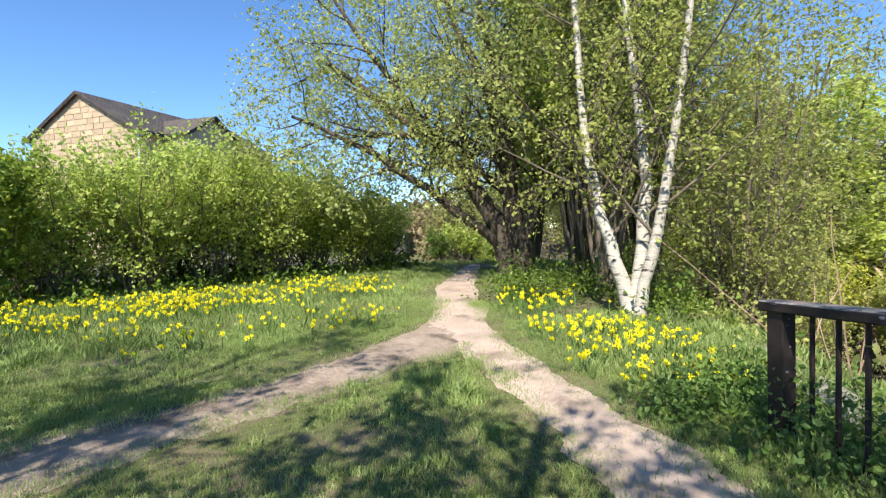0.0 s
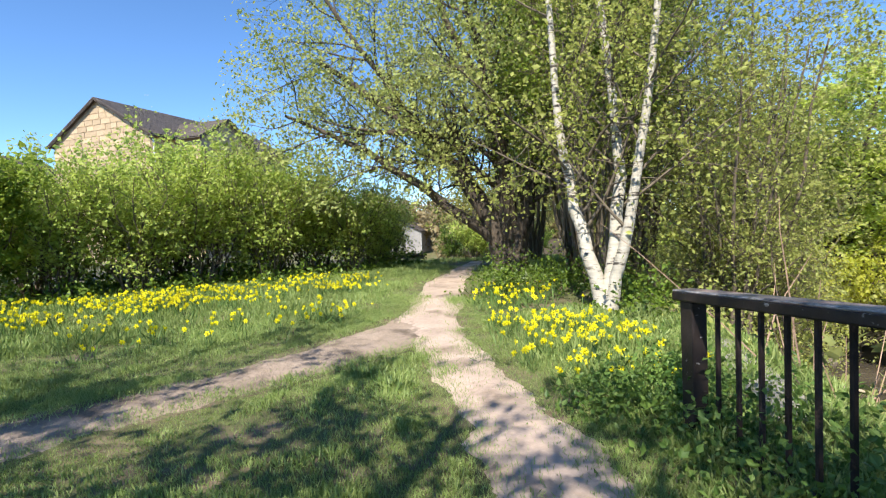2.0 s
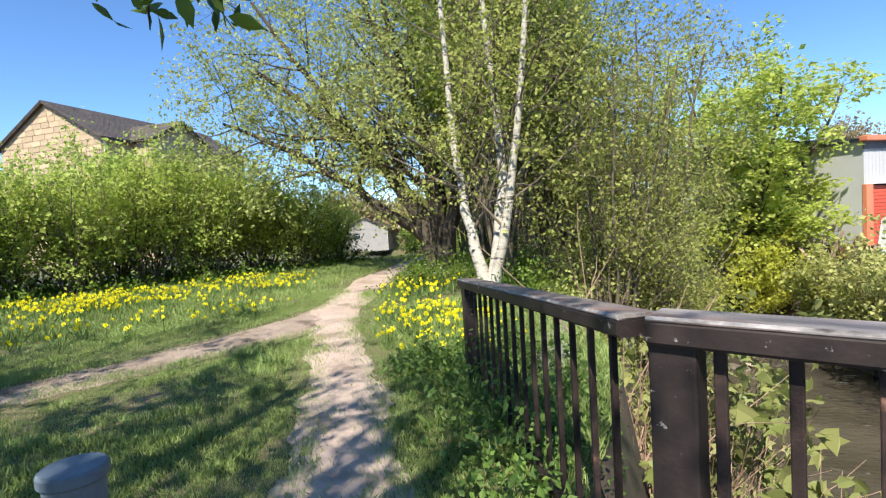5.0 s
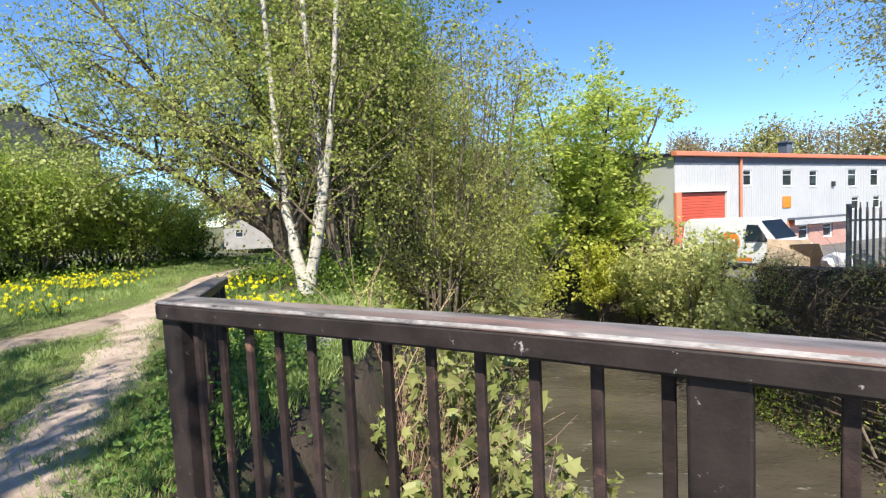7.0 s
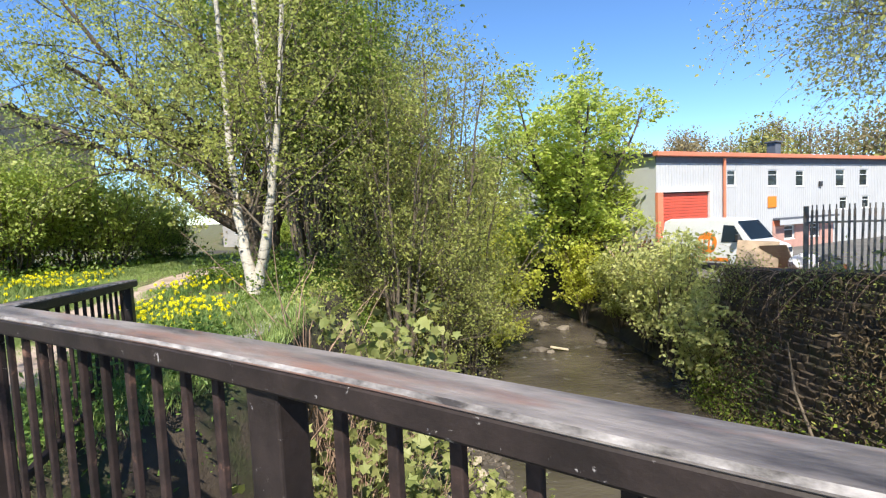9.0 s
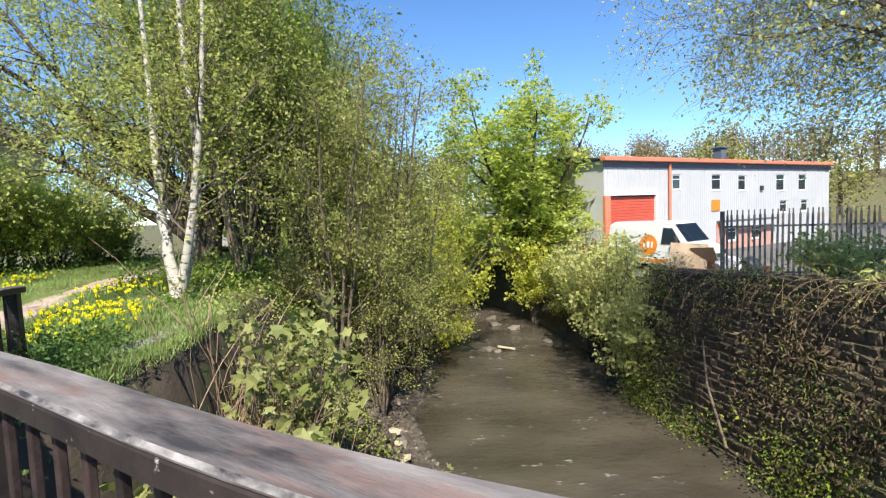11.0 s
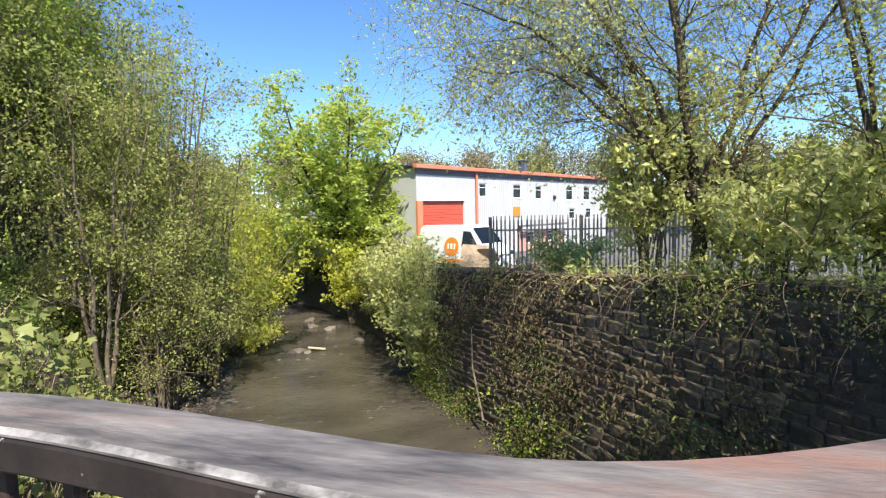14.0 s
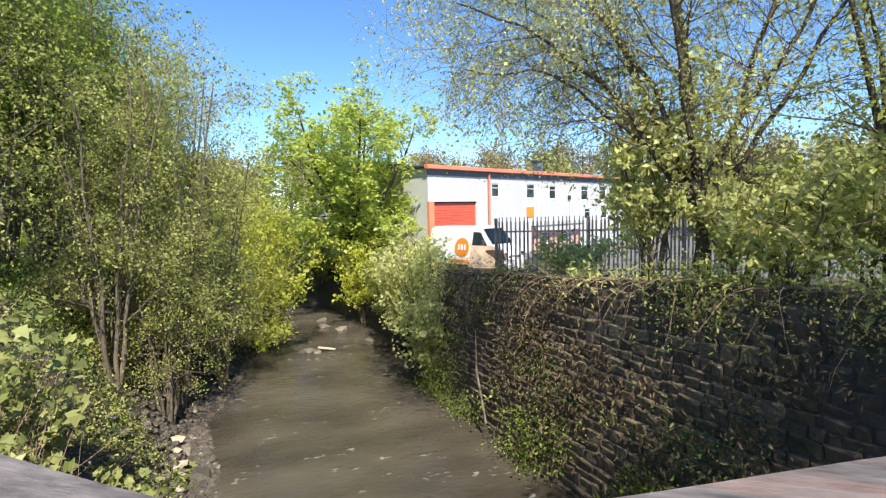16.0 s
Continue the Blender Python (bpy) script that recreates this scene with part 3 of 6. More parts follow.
c0 = CORNER + Vector((0, 0.16, 0))
edge = [(p[0], p[1] + 0.16) for p in RAIL_LINE[::-6]]
slab("bridge_deck", [(c0.x - 0.2, c0.y), (c0.x - 0.4, -1.2), (14.5, -0.3), (14.5, edge[0][1] + 0.2)] + edge, -0.75, -0.03, M_CONCRETE, "worn concrete footbridge deck", "bridge")
w0, w1 = Vector((1.75, 4.75, 0)), Vector((-0.55, 8.35, 0))
wd = (w1 - w0).normalized()
wn_ = Vector((wd.y, -wd.x, 0))
wing = tagged(new("wing_wall"), "dark concrete wing wall with a pale coping", "retaining wall", kind="structure")
pts = [w0, w1, w1 - wn_ * 0.3, w0 - wn_ * 0.3]
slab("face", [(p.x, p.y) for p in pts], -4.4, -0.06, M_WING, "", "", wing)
pts = [w0 + wn_ * 0.04, w1 + wn_ * 0.04, w1 - wn_ * 0.32, w0 - wn_ * 0.32]
slab("coping", [((p if i in (1, 2) else p + wd * 1.7).x, (p if i in (1, 2) else p + wd * 1.7).y) for i, p in enumerate(pts)], -0.055, 0.03, M_CONCRETE, "", "", wing)
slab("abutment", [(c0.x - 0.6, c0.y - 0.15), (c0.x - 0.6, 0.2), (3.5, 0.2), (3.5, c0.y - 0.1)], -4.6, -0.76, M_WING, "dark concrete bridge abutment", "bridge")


def sweep(pts, width, z_tops, depth, chamfer):
    """A beam of chamfered section along a bent line, its top at the given heights."""
    t = np.gradient(pts, axis=0)
    t /= np.linalg.norm(t, axis=1)[:, None]
    nrm = np.stack([-t[:, 1], t[:, 0]], 1)
    w, c = width / 2, chamfer
    sect = [(-w, -depth + c), (-w + c, -depth), (w - c, -depth), (w, -depth + c), (w, -c), (w - c, 0), (-w + c, 0), (-w, -c)]
    verts = [(p[0] + m[0] * o, p[1] + m[1] * o, z + h) for p, m, z in zip(pts, nrm, z_tops) for o, h in sect]
    faces = [(8 * i + j, 8 * i + (j + 1) % 8, 8 * i + 8 + (j + 1) % 8, 8 * i + 8 + j) for i in range(len(pts) - 1) for j in range(8)]
    last = 8 * (len(pts) - 1)
    return verts, faces + [tuple(range(7, -1, -1)), tuple(last + j for j in range(8))]


def railing(name, pts, za, zb, posts, label, base_a, base_b, spacing=0.172, deep=0.072, wide=0.155, pw=0.066, bw=0.016):
    """Handrail, bars and posts along a line of plan points; posts by their metres along it."""
    root = tagged(new(name), label, "railing", "bridge railings")
    run = np.concatenate([[0], np.cumsum(np.linalg.norm(np.diff(pts, axis=0), axis=1))])
    length = run[-1]
    tops, feet = za + (zb - za) * run / length, base_a + (base_b - base_a) * run / length
    at = lambda u: (np.interp(u, run, pts[:, 0]), np.interp(u, run, pts[:, 1]), np.interp(u, run, tops), np.interp(u, run, feet))

    def heading(u):
        p, q = at(max(u - 0.1, 0)), at(min(u + 0.1, length))
        return math.degrees(math.atan2(q[1] - p[1], q[0] - p[0]))

    part("handrail", mesh_from("handrail", *sweep(pts, wide, tops - 0.012, deep, 0.010), M_RAIL), M_RAIL, root, "dark brown painted handrail")
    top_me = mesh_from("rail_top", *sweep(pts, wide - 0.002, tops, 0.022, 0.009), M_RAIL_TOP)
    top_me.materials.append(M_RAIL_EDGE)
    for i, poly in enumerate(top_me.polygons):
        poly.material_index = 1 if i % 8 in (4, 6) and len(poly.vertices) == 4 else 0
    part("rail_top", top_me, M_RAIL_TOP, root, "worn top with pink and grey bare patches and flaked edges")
    part("bottom_rail", mesh_from("bottom_rail", *sweep(pts, 0.045, feet + 0.10, 0.05, 0.006), M_BAR), M_BAR, root)
    rng = random.Random(len(name) + int(length * 100))
    for u in posts:
        x, y, zt, zf = at(u)
        bm = bmesh.new()
        box(bm, (-pw, -0.05, zf - 0.35), (pw, 0.05, zt - deep - 0.010), 0.008, pose(x, y, 0, rng.uniform(-0.4, 0.4), rng.uniform(-0.4, 0.4), heading(u)))
        part("post", bm, M_RAIL, root)
    n = int(length / spacing)
    for i in range(1, n):
        u = length * i / n
        if any(abs(u - q) < 0.11 for q in posts):
            continue
        x, y, zt, zf = at(u)
        zt, zl = zt - deep, zf + 0.03
        bm = bmesh.new()
        box(bm, (-bw, -0.012, zl), (bw, 0.012, zt), 0.004, pose(x, y, 0, 0, 0, heading(u)))
        for v in bm.verts:
            k = math.sin(math.pi * (v.co.z - zl) / (zt - zl))
            v.co.x += k * rng.uniform(-0.003, 0.003) + 0.006 * k * math.sin(i * 2.3)
            v.co.y += 0.006 * k * math.cos(i * 1.7)
        part("bar", bm, M_BAR, root)
    return root


railing("railing", RAIL_LINE, 1.09, 1.15, [0.06, 2.18, 4.4, 6.7, 8.9, 11.2], "dark brown iron bridge railing with a worn handrail", 0.0, 0.0)
splay = (CORNER - POST_ONE).normalized()
wing_ends = [POST_ONE - splay * 0.07, CORNER - splay * 0.09]
wing_rail = railing("railing", bent_line(line(*[(p.x, p.y) for p in wing_ends])), 0.90, 1.07, [0.12], "dark brown iron railing splayed towards the path", -0.06, 0.0, 0.17, deep=0.062, wide=0.15, pw=0.066, bw=0.0115)
# chalk marks on the end post
dr_ = (CORNER - POST_ONE).normalized()
mark_m = pose(POST_ONE.x + dr_.x * 0.05, POST_ONE.y + dr_.y * 0.05, 0.72, 0, 0, math.degrees(math.atan2(dr_.y, dr_.x)))
for lo, hi, turn in (((-0.03, -0.054, 0.03), (-0.02, -0.0505, 0.075), 0), ((-0.03, -0.054, 0.065), (0.01, -0.0505, 0.075), 0), ((0.005, -0.054, 0.03), (0.013, -0.0505, 0.075), 0),
                     ((-0.03, -0.054, -0.005), (0.025, -0.0505, 0.003), 0), ((-0.03, -0.054, -0.02), (-0.02, -0.0505, 0.02), 0)):
    block("chalk_mark", lo, hi, M_CHALK, wing_rail, 0.001, "white chalk mark", mark_m)

# bollard beside the path
bollard = tagged(new("bollard"), "blue-grey painted steel bollard with a flat cap", "bollard")
bollard.location = (1.27, 2.72, -0.28)
bm = bmesh.new()
cylinder(bm, 0.085, 0.085, 0.93, None, 24)
part("shaft", bm, M_BOLLARD, bollard)
bm = bmesh.new()
cylinder(bm, 0.098, 0.098, 0.045, pose(0, 0, 0.93), 24)
bmesh.ops.bevel(bm, geom=list(bm.edges), offset=0.008, segments=1, affect='EDGES')
part("cap", bm, M_BOLLARD, bollard)


# ---- trees on the near bank ----
def multi_stem(seed, count, reach, high, r, lean=0.35, low=0.0):
    rng = np.random.default_rng(seed)
    out = []
    for i in range(count):
        a = 2 * math.pi * (i + rng.uniform(-0.3, 0.3)) / count
        rr = reach * rng.uniform(0.5, 1.0)
        h = high * rng.uniform(0.75, 1.05)
        out.append(stem([(0.12 * math.cos(a), 0.12 * math.sin(a), -0.15), (rr * 0.35 * math.cos(a), rr * 0.35 * math.sin(a), h * 0.4), (rr * math.cos(a), rr * math.sin(a), h)],
                        r * rng.uniform(0.7, 1.1), r * 0.25, 8, seed * 10 + i, 0.05))
    return out


# old willow beside the path, many heavy limbs spreading over it
willow_stems = [
    stem([(0.0, 0.0, -0.3), (-0.05, -0.05, 1.0), (-0.5, -0.4, 2.0), (-1.0, -0.9, 3.2), (-2.2, -2.2, 4.8), (-3.6, -3.6, 6.2)], 0.40, 0.06, 12, 1),
    stem([(0.1, 0.05, -0.3), (0.05, 0.0, 1.2), (0.0, 0.1, 2.8), (-0.4, -0.3, 5.2), (-1.2, -1.4, 8.2)], 0.34, 0.06, 12, 2),
    stem([(0.25, 0.2, -0.3), (0.3, 0.25, 1.1), (0.6, 0.55, 2.4), (0.9, 0.4, 4.6), (1.2, -0.6, 7.4)], 0.30, 0.06, 12, 3),
    stem([(-0.1, -0.1, 0.8), (-0.6, -0.9, 1.6), (-1.5, -2.1, 2.7), (-2.6, -3.4, 3.9), (-3.8, -4.6, 4.6)], 0.18, 0.04, 10, 4),
    stem([(0.0, 0.0, 1.2), (-0.9, -1.0, 3.0), (-2.2, -2.6, 5.6), (-3.0, -3.8, 8.0)], 0.18, 0.04, 10, 6),
    stem([(0.1, 0.1, 1.4), (0.6, -0.6, 3.4), (1.0, -1.8, 5.6), (1.2, -2.6, 8.0)], 0.18, 0.04, 10, 7),
    stem([(0.1, 0.2, 1.0), (-0.6, 0.9, 2.6), (-1.8, 1.6, 5.0), (-2.6, 1.8, 7.6)], 0.20, 0.05, 10, 5),
]
tree("willow_tree", 11, (-8.0, 12.7, 0.05), willow_stems, [(11, 0.36, 3.2, 52, 0.04, 0.16, 0.45), (7, 0.15, 1.8, 50, -0.02, 0.2, 0.5), (5, 0.15, 0.9, 45, -0.08, 0.2, 0.5)], 20, 0.12, 0.088,
     M_BARK, M_WILLOW_LEAF, "old spreading willow with dark forked trunk beside the path")

birch_stems = [
    stem([(0, 0, -0.15), (-0.25, 0.06, 0.7), (-0.60, 0.18, 1.5), (-0.95, 0.30, 2.6), (-1.15, 0.40, 4.6), (-1.4, 0.45, 8.8)], 0.125, 0.03, 14, 21, 0.015),
    stem([(0.02, 0.03, -0.15), (0.0, 0.25, 0.8), (-0.05, 0.6, 2.0), (-0.2, 0.75, 3.2), (-0.55, 0.75, 5.4), (-0.7, 0.9, 9.4)], 0.12, 0.03, 14, 22, 0.015),
    stem([(0.05, 0.0, -0.15), (0.25, 0.12, 0.9), (0.48, 0.3, 2.4), (0.75, 0.45, 4.6), (0.95, 0.5, 8.0)], 0.10, 0.025, 14, 23, 0.015),
]
tree("birch_tree", 24, (-2.37, 8.73, 0.10), birch_stems, [(14, 0.28, 2.5, 48, 0.03, 0.12, 0.34), (7, 0.2, 1.1, 45, -0.08, 0.16, 0.5), (4, 0.2, 0.7, 40, -0.22, 0.15, 0.6)], 13, 0.09, 0.066,
     M_BIRCH, M_BIRCH_LEAF, "three-stemmed silver birch with white bark and fresh leaves", twig_mat=M_TWIG)

# thicket of alders and sallows on the slope above the river
thicket = []
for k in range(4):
    # the fourth alder's darker leaf colour stands in for shade among the stems
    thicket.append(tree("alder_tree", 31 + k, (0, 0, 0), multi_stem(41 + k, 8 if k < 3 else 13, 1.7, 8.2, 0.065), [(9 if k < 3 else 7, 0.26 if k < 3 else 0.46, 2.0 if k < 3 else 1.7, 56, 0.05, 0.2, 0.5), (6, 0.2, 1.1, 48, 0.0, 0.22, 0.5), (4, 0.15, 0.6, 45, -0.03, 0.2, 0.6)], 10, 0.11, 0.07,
                        M_TWIG, M_BANK_LEAF if k < 3 else M_HAZEL_SHADED, "tall many-stemmed alder on the river bank", group="alders on the bank", twig_mat=M_TWIG))
SPOTS = [(-2.2, 12.6, 0.85, 1), (-2.7, 14.9, 1.12, 1), (-3.4, 17.4, 1.02, 2), (-4.6, 13.9, 1.08, 3), (-4.4, 11.6, 0.95, 3), (-5.9, 16.6, 1.0, 0), (-2.0, 13.9, 0.7, 2), (-6.9, 14.4, 1.0, 3), (-5.6, 12.6, 1.0, 3), (-8.2, 19.0, 1.0, 2), (-10.5, 17.0, 0.95, 3), (-11.5, 21.5, 0.9, 1), (-13.5, 19.5, 0.8, 2), (-16.5, 23.5, 0.85, 0)]
used = set()
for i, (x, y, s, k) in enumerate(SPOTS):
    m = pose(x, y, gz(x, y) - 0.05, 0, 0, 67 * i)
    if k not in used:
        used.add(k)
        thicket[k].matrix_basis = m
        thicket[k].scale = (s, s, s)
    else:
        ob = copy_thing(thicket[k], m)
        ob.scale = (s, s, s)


def shrub(name, seed, at, count, reach, high, per, size, leaf, label, r=0.03, droop=0.1, shape=LEAF, faces=LEAF_F, kids=6, twig_mat=None, group="", category="shrub", bark=None, spread=0.09):
    k = high / 3.0
    return tree(name, seed, at, multi_stem(seed + 500, count, reach, high, r), [(kids, 0.26, 0.95 * k, 45, 0.12, 0.16, 0.55), (5, 0.15, 0.55 * k, 45, 0.05, 0.2, 0.6)], per, spread, size,
                bark or M_TWIG, leaf, label, category, shape, faces, droop, group, twig_mat=twig_mat, crown_name="foliage")


# hedge line along the back of the meadow
hedge = [shrub("hawthorn_bush", 61, (0, 0, 0), 16, 1.5, 2.9, 15, 0.08, M_HEDGE_LEAF, "tall leafy hawthorn with bare lower stems in the hedge line", group="hedge line", kids=8),
         shrub("hawthorn_bush", 62, (0, 0, 0), 18, 1.6, 2.9, 15, 0.08, M_HEDGE_LEAF, "tall leafy hawthorn with bare lower stems in the hedge line", group="hedge line", kids=8),
         shrub("hazel_bush", 63, (0, 0, 0), 12, 1.4, 2.9, 16, 0.12, M_HAZEL_SHADED, "dense dark green shrub at the meadow's edge", group="hedge line", kids=8)]
HEDGE = [(-11.9, -0.6, 1.05, 2), (-12.1, 1.4, 1.0, 2), (-12.7, 2.9, 0.95, 0), (-12.6, 4.4, 1.12, 1), (-13.1, 6.1, 1.24, 0), (-12.7, 7.7, 1.12, 1), (-13.3, 9.3, 1.04, 0), (-13.0, 10.6, 1.02, 1), (-13.8, 12.0, 0.8, 1),
         (-14.4, 2.4, 0.95, 0), (-14.8, 5.6, 1.25, 1), (-15.0, 8.4, 1.15, 0), (-14.6, 13.2, 0.75, 0), (-16.0, 11.0, 1.0, 1), (-14.6, -1.0, 1.1, 2), (-11.6, -2.8, 1.05, 2)]
used = set()
for i, (x, y, s, k) in enumerate(HEDGE):
    m = pose(x, y, gz(x, y) - 0.05, 0, 0, 83 * i)
    if k not in used:
        used.add(k)
        hedge[k].matrix_basis = m
        hedge[k].scale = (s, s, s)
    else:
        copy_thing(hedge[k], m).scale = (s, s, s)

# sycamore on the far bank
syc_stems = [stem([(0.1 * math.cos(a), 0.1 * math.sin(a), -0.3), (0.5 * math.cos(a), 0.5 * math.sin(a), 2.5), (1.9 * math.cos(a) * q, 1.9 * math.sin(a) * q, 5.2), (2.6 * math.cos(a) * q, 2.6 * math.sin(a) * q, h)], 0.13, 0.03, 10, int(a * 10))
             for a, q, h in ((0.3, 1.15, 7.6), (1.6, 0.6, 8.5), (2.9, 1.15, 7.4), (4.2, 1.1, 8.4), (5.3, 1.2, 7.4), (0.0, 0.15, 8.7), (3.6, 1.2, 6.0), (2.2, 0.9, 8.4))]
sycamore = tree("sycamore_tree", 71, (-3.9, 28.6, -1.7), syc_stems, [(13, 0.10, 2.2, 58, 0.08, 0.12, 0.45), (6, 0.2, 1.2, 52, 0.05, 0.16, 0.5), (4, 0.3, 0.5, 45, 0.0, 0.2, 0.6)], 10, 0.17, 0.18,
     M_BARK, M_SYC_LEAF, "bright green sycamore in fresh leaf on the river bank", low=0.5, flat=0.45)
sycamore.scale = (1.14, 1.14, 1.04)


# ---- far bank: bushes, wall, yard ----
for seed, x, y, h, leaf, lab, n_, per in ((81, 2.3, 21.4, 4.5, M_PALE_LEAF, "pale green sallow bush at the wall's end", 14, 26), (82, 1.0, 23.4, 3.8, M_PALE_LEAF, "pale green sallow bush at the wall's end", 12, 26),
                                          (83, 3.6, 19.3, 2.8, M_PALE_LEAF, "twiggy pale bush leaning from the wall", 10, 20), (78, -5.0, 30.6, 5.0, M_YOUNG_LEAF, "yellow-green bush behind the river bend", 12, 30), (79, -3.0, 27.4, 3.8, M_YOUNG_LEAF, "yellow-green bush below the sycamore", 12, 30), (84, -0.8, 25.6, 3.4, M_BANK_LEAF, "dense bush on the far river bank", 12, 30),
                                          (87, -9.5, 29.5, 4.6, M_HEDGE_LEAF, "dense bush on the far river bank", 12, 30), (88, -6.4, 33.0, 5.0, M_HEDGE_LEAF, "dense bush on the far river bank", 12, 30), (89, -12.5, 31.5, 5.2, M_HEDGE_LEAF, "tall bush beyond the river's bend", 12, 30),
                                          (90, -10.5, 35.5, 6.0, M_BANK_LEAF, "tall bush beyond the river's bend", 12, 30), (94, -5.2, 18.9, 3.2, M_BANK_LEAF, "dense bush on the river bank", 12, 30), (80, -2.6, 31.6, 4.2, M_SYC_LEAF, "yellow-green bush below the sycamore", 12, 30),
                                          (85, -8.2, 26.6, 6.2, M_YOUNG_LEAF, "yellow-green bush hanging over the river", 12, 30), (86, -6.9, 23.6, 5.8, M_YOUNG_LEAF, "yellow-green bush hanging over the river", 12, 30)):
    shrub("bush", seed, (x, y, max(gz(x, y) - 0.1, WATER)), n_, 1.1, h, per // 2, 0.13, leaf, lab, group="river bank bushes")

lean_stems = [stem([(0, 0, 0), (0.5, -0.4, 0.9), (1.3 + 0.25 * k, -0.9 - 0.2 * k, 1.5 + 0.35 * k), (2.0 + 0.3 * k, -1.4 + 0.25 * k, 1.5 + 0.75 * k)], 0.045, 0.01, 8, 577 + k) for k in range(6)]
tree("overhanging_tree", 77, (-5.7, 21.8, gz(-5.7, 21.8) - 0.1), lean_stems, [(9, 0.2, 1.1, 48, -0.03, 0.16, 0.5), (5, 0.2, 0.6, 45, -0.06, 0.2, 0.6)], 14, 0.10, 0.13,
     M_TWIG, M_YOUNG_LEAF, "yellow-green sapling leaning out over the river", crown_name="foliage")
stone_wall = tagged(new("wall_river"), "old battered stone river wall, dark and overgrown", "retaining wall", kind="structure")
wdir = (WALL_B - WALL_A)
w_len = Vector((wdir.x, wdir.y, 0)).length
wdir2 = Vector((wdir.x, wdir.y, 0)).normalized()
w_out = Vector((-0.74, -0.675, 0)).normalized()
BATTER, BASE_Z = 0.75, WATER - 0.3


def wall_point(u, v, proud=0.0):
    """u along the wall in metres, v from its foot (0) to its top (1)."""
    z_top = WALL_A.z + (WALL_B.z - WALL_A.z) * u / w_len
    p = Vector((WALL_A.x, WALL_A.y, 0)) + wdir2 * u + w_out * (BATTER * (1 - v) + proud)
    p.z = BASE_Z + (z_top - BASE_Z) * v
    return p


bm = bmesh.new()
rows_v = []
for i in range(25):
    u = w_len * i / 24
    rows_v.append([bm.verts.new(wall_point(u, 0, -0.02)), bm.verts.new(wall_point(u, 1, -0.02)), bm.verts.new(wall_point(u, 1, -0.6)), bm.verts.new(wall_point(u, 0, -1.2))])
for a, b in zip(rows_v[:-1], rows_v[1:]):
    for k in range(4):
        bm.faces.new((a[k], b[k], b[(k + 1) % 4], a[(k + 1) % 4]))
bm.faces.new(rows_v[0])
bm.faces.new(rows_v[-1][::-1])
bmesh.ops.recalc_face_normals(bm, faces=bm.faces)
part("core", bm, M_MORTAR, stone_wall)


def stone_mesh(seed, w=1.0, d=1.0, h=1.0):
    """A rough block, its front face pillowed."""
    r = random.Random(seed)
    j = lambda a: r.uniform(-a, a)
    v = []
    for y, k in ((0.0, 1.0), (0.7, 0.97), (1.0, 0.78)):
        for x, z in ((-0.5, -0.5), (0.5, -0.5), (0.5, 0.5), (-0.5, 0.5)):
            v.append((w * (x * k + j(0.09)), d * (y + j(0.22)), h * (z * k + j(0.11))))
    v.append((w * j(0.12), d * (1.06 + j(0.08)), h * j(0.12)))
    f = []
    for a in (0, 4):
        for k in range(4):
            f.append((a + k, a + (k + 1) % 4, a + 4 + (k + 1) % 4, a + 4 + k))
    for k in range(4):
        f.append((8 + k, 8 + (k + 1) % 4, 12))
    return v, f


face_turn = math.degrees(math.atan2(w_out.y, w_out.x)) - 90
stones = []
rs = random.Random(9)
course_v, v_now = [], 0.0
while v_now < 1.0:
    hh = rs.uniform(0.12, 0.25) / 4.3
    course_v.append((v_now, min(v_now + hh, 1.0)))
    v_now += hh
for ci, (va, vb) in enumerate(course_v):
    u = rs.uniform(-0.3, 0.0)
    while u < w_len - 0.1:
        ww = rs.uniform(0.15, 0.46)
        hgt = (vb - va) * ((wall_point(u, 1).z) - BASE_Z)
        p = wall_point(min(max(u + ww / 2, 0.05), w_len), (va + vb) / 2, -0.05)
        stones.append((p + Vector((0, 0, rs.uniform(-0.03, 0.03))), ww - rs.uniform(0.0, 0.035), hgt * rs.uniform(0.9, 1.12) - 0.005, rs.uniform(0.045, 0.085), rs.randrange(8), rs.uniform(-6, 6)))
        u += ww
tilt = math.degrees(math.atan2(BATTER, 4.3))
near_stones = sorted(stones, key=lambda s: (s[0] - Vector((9.5, 13.0, -1.6))).length)[:300]
chosen = set(id(s) for s in near_stones)
protos = []
for k in range(8):
    v, f = stone_mesh(100 + k)
    protos.append(mesh_from("stone", np.array(v), f, M_STONE))
rest_v, rest_f = [], []
STONE_PARTS = []
for s in stones:
    p, ww, hgt, dd, k, turn = s
    m = pose(p.x, p.y, p.z, -tilt, turn, face_turn) @ Matrix.Diagonal((ww, dd, hgt, 1))
    if id(s) in chosen:
        STONE_PARTS.append((protos[k], m))
    else:
        v, f = stone_mesh(100 + k)
        o = len(rest_v)
        rest_v += [(m @ Vector(q)).to_tuple() for q in v]
        rest_f += [tuple(o + i for i in q) for q in f]
tagged(part("stonework", mesh_from("stonework", np.array(rest_v), rest_f, M_STONE), M_STONE, stone_wall), kind="stuff")

# growth on and over the wall: grass tufts, ivy, hanging stems
rng = np.random.default_rng(5)


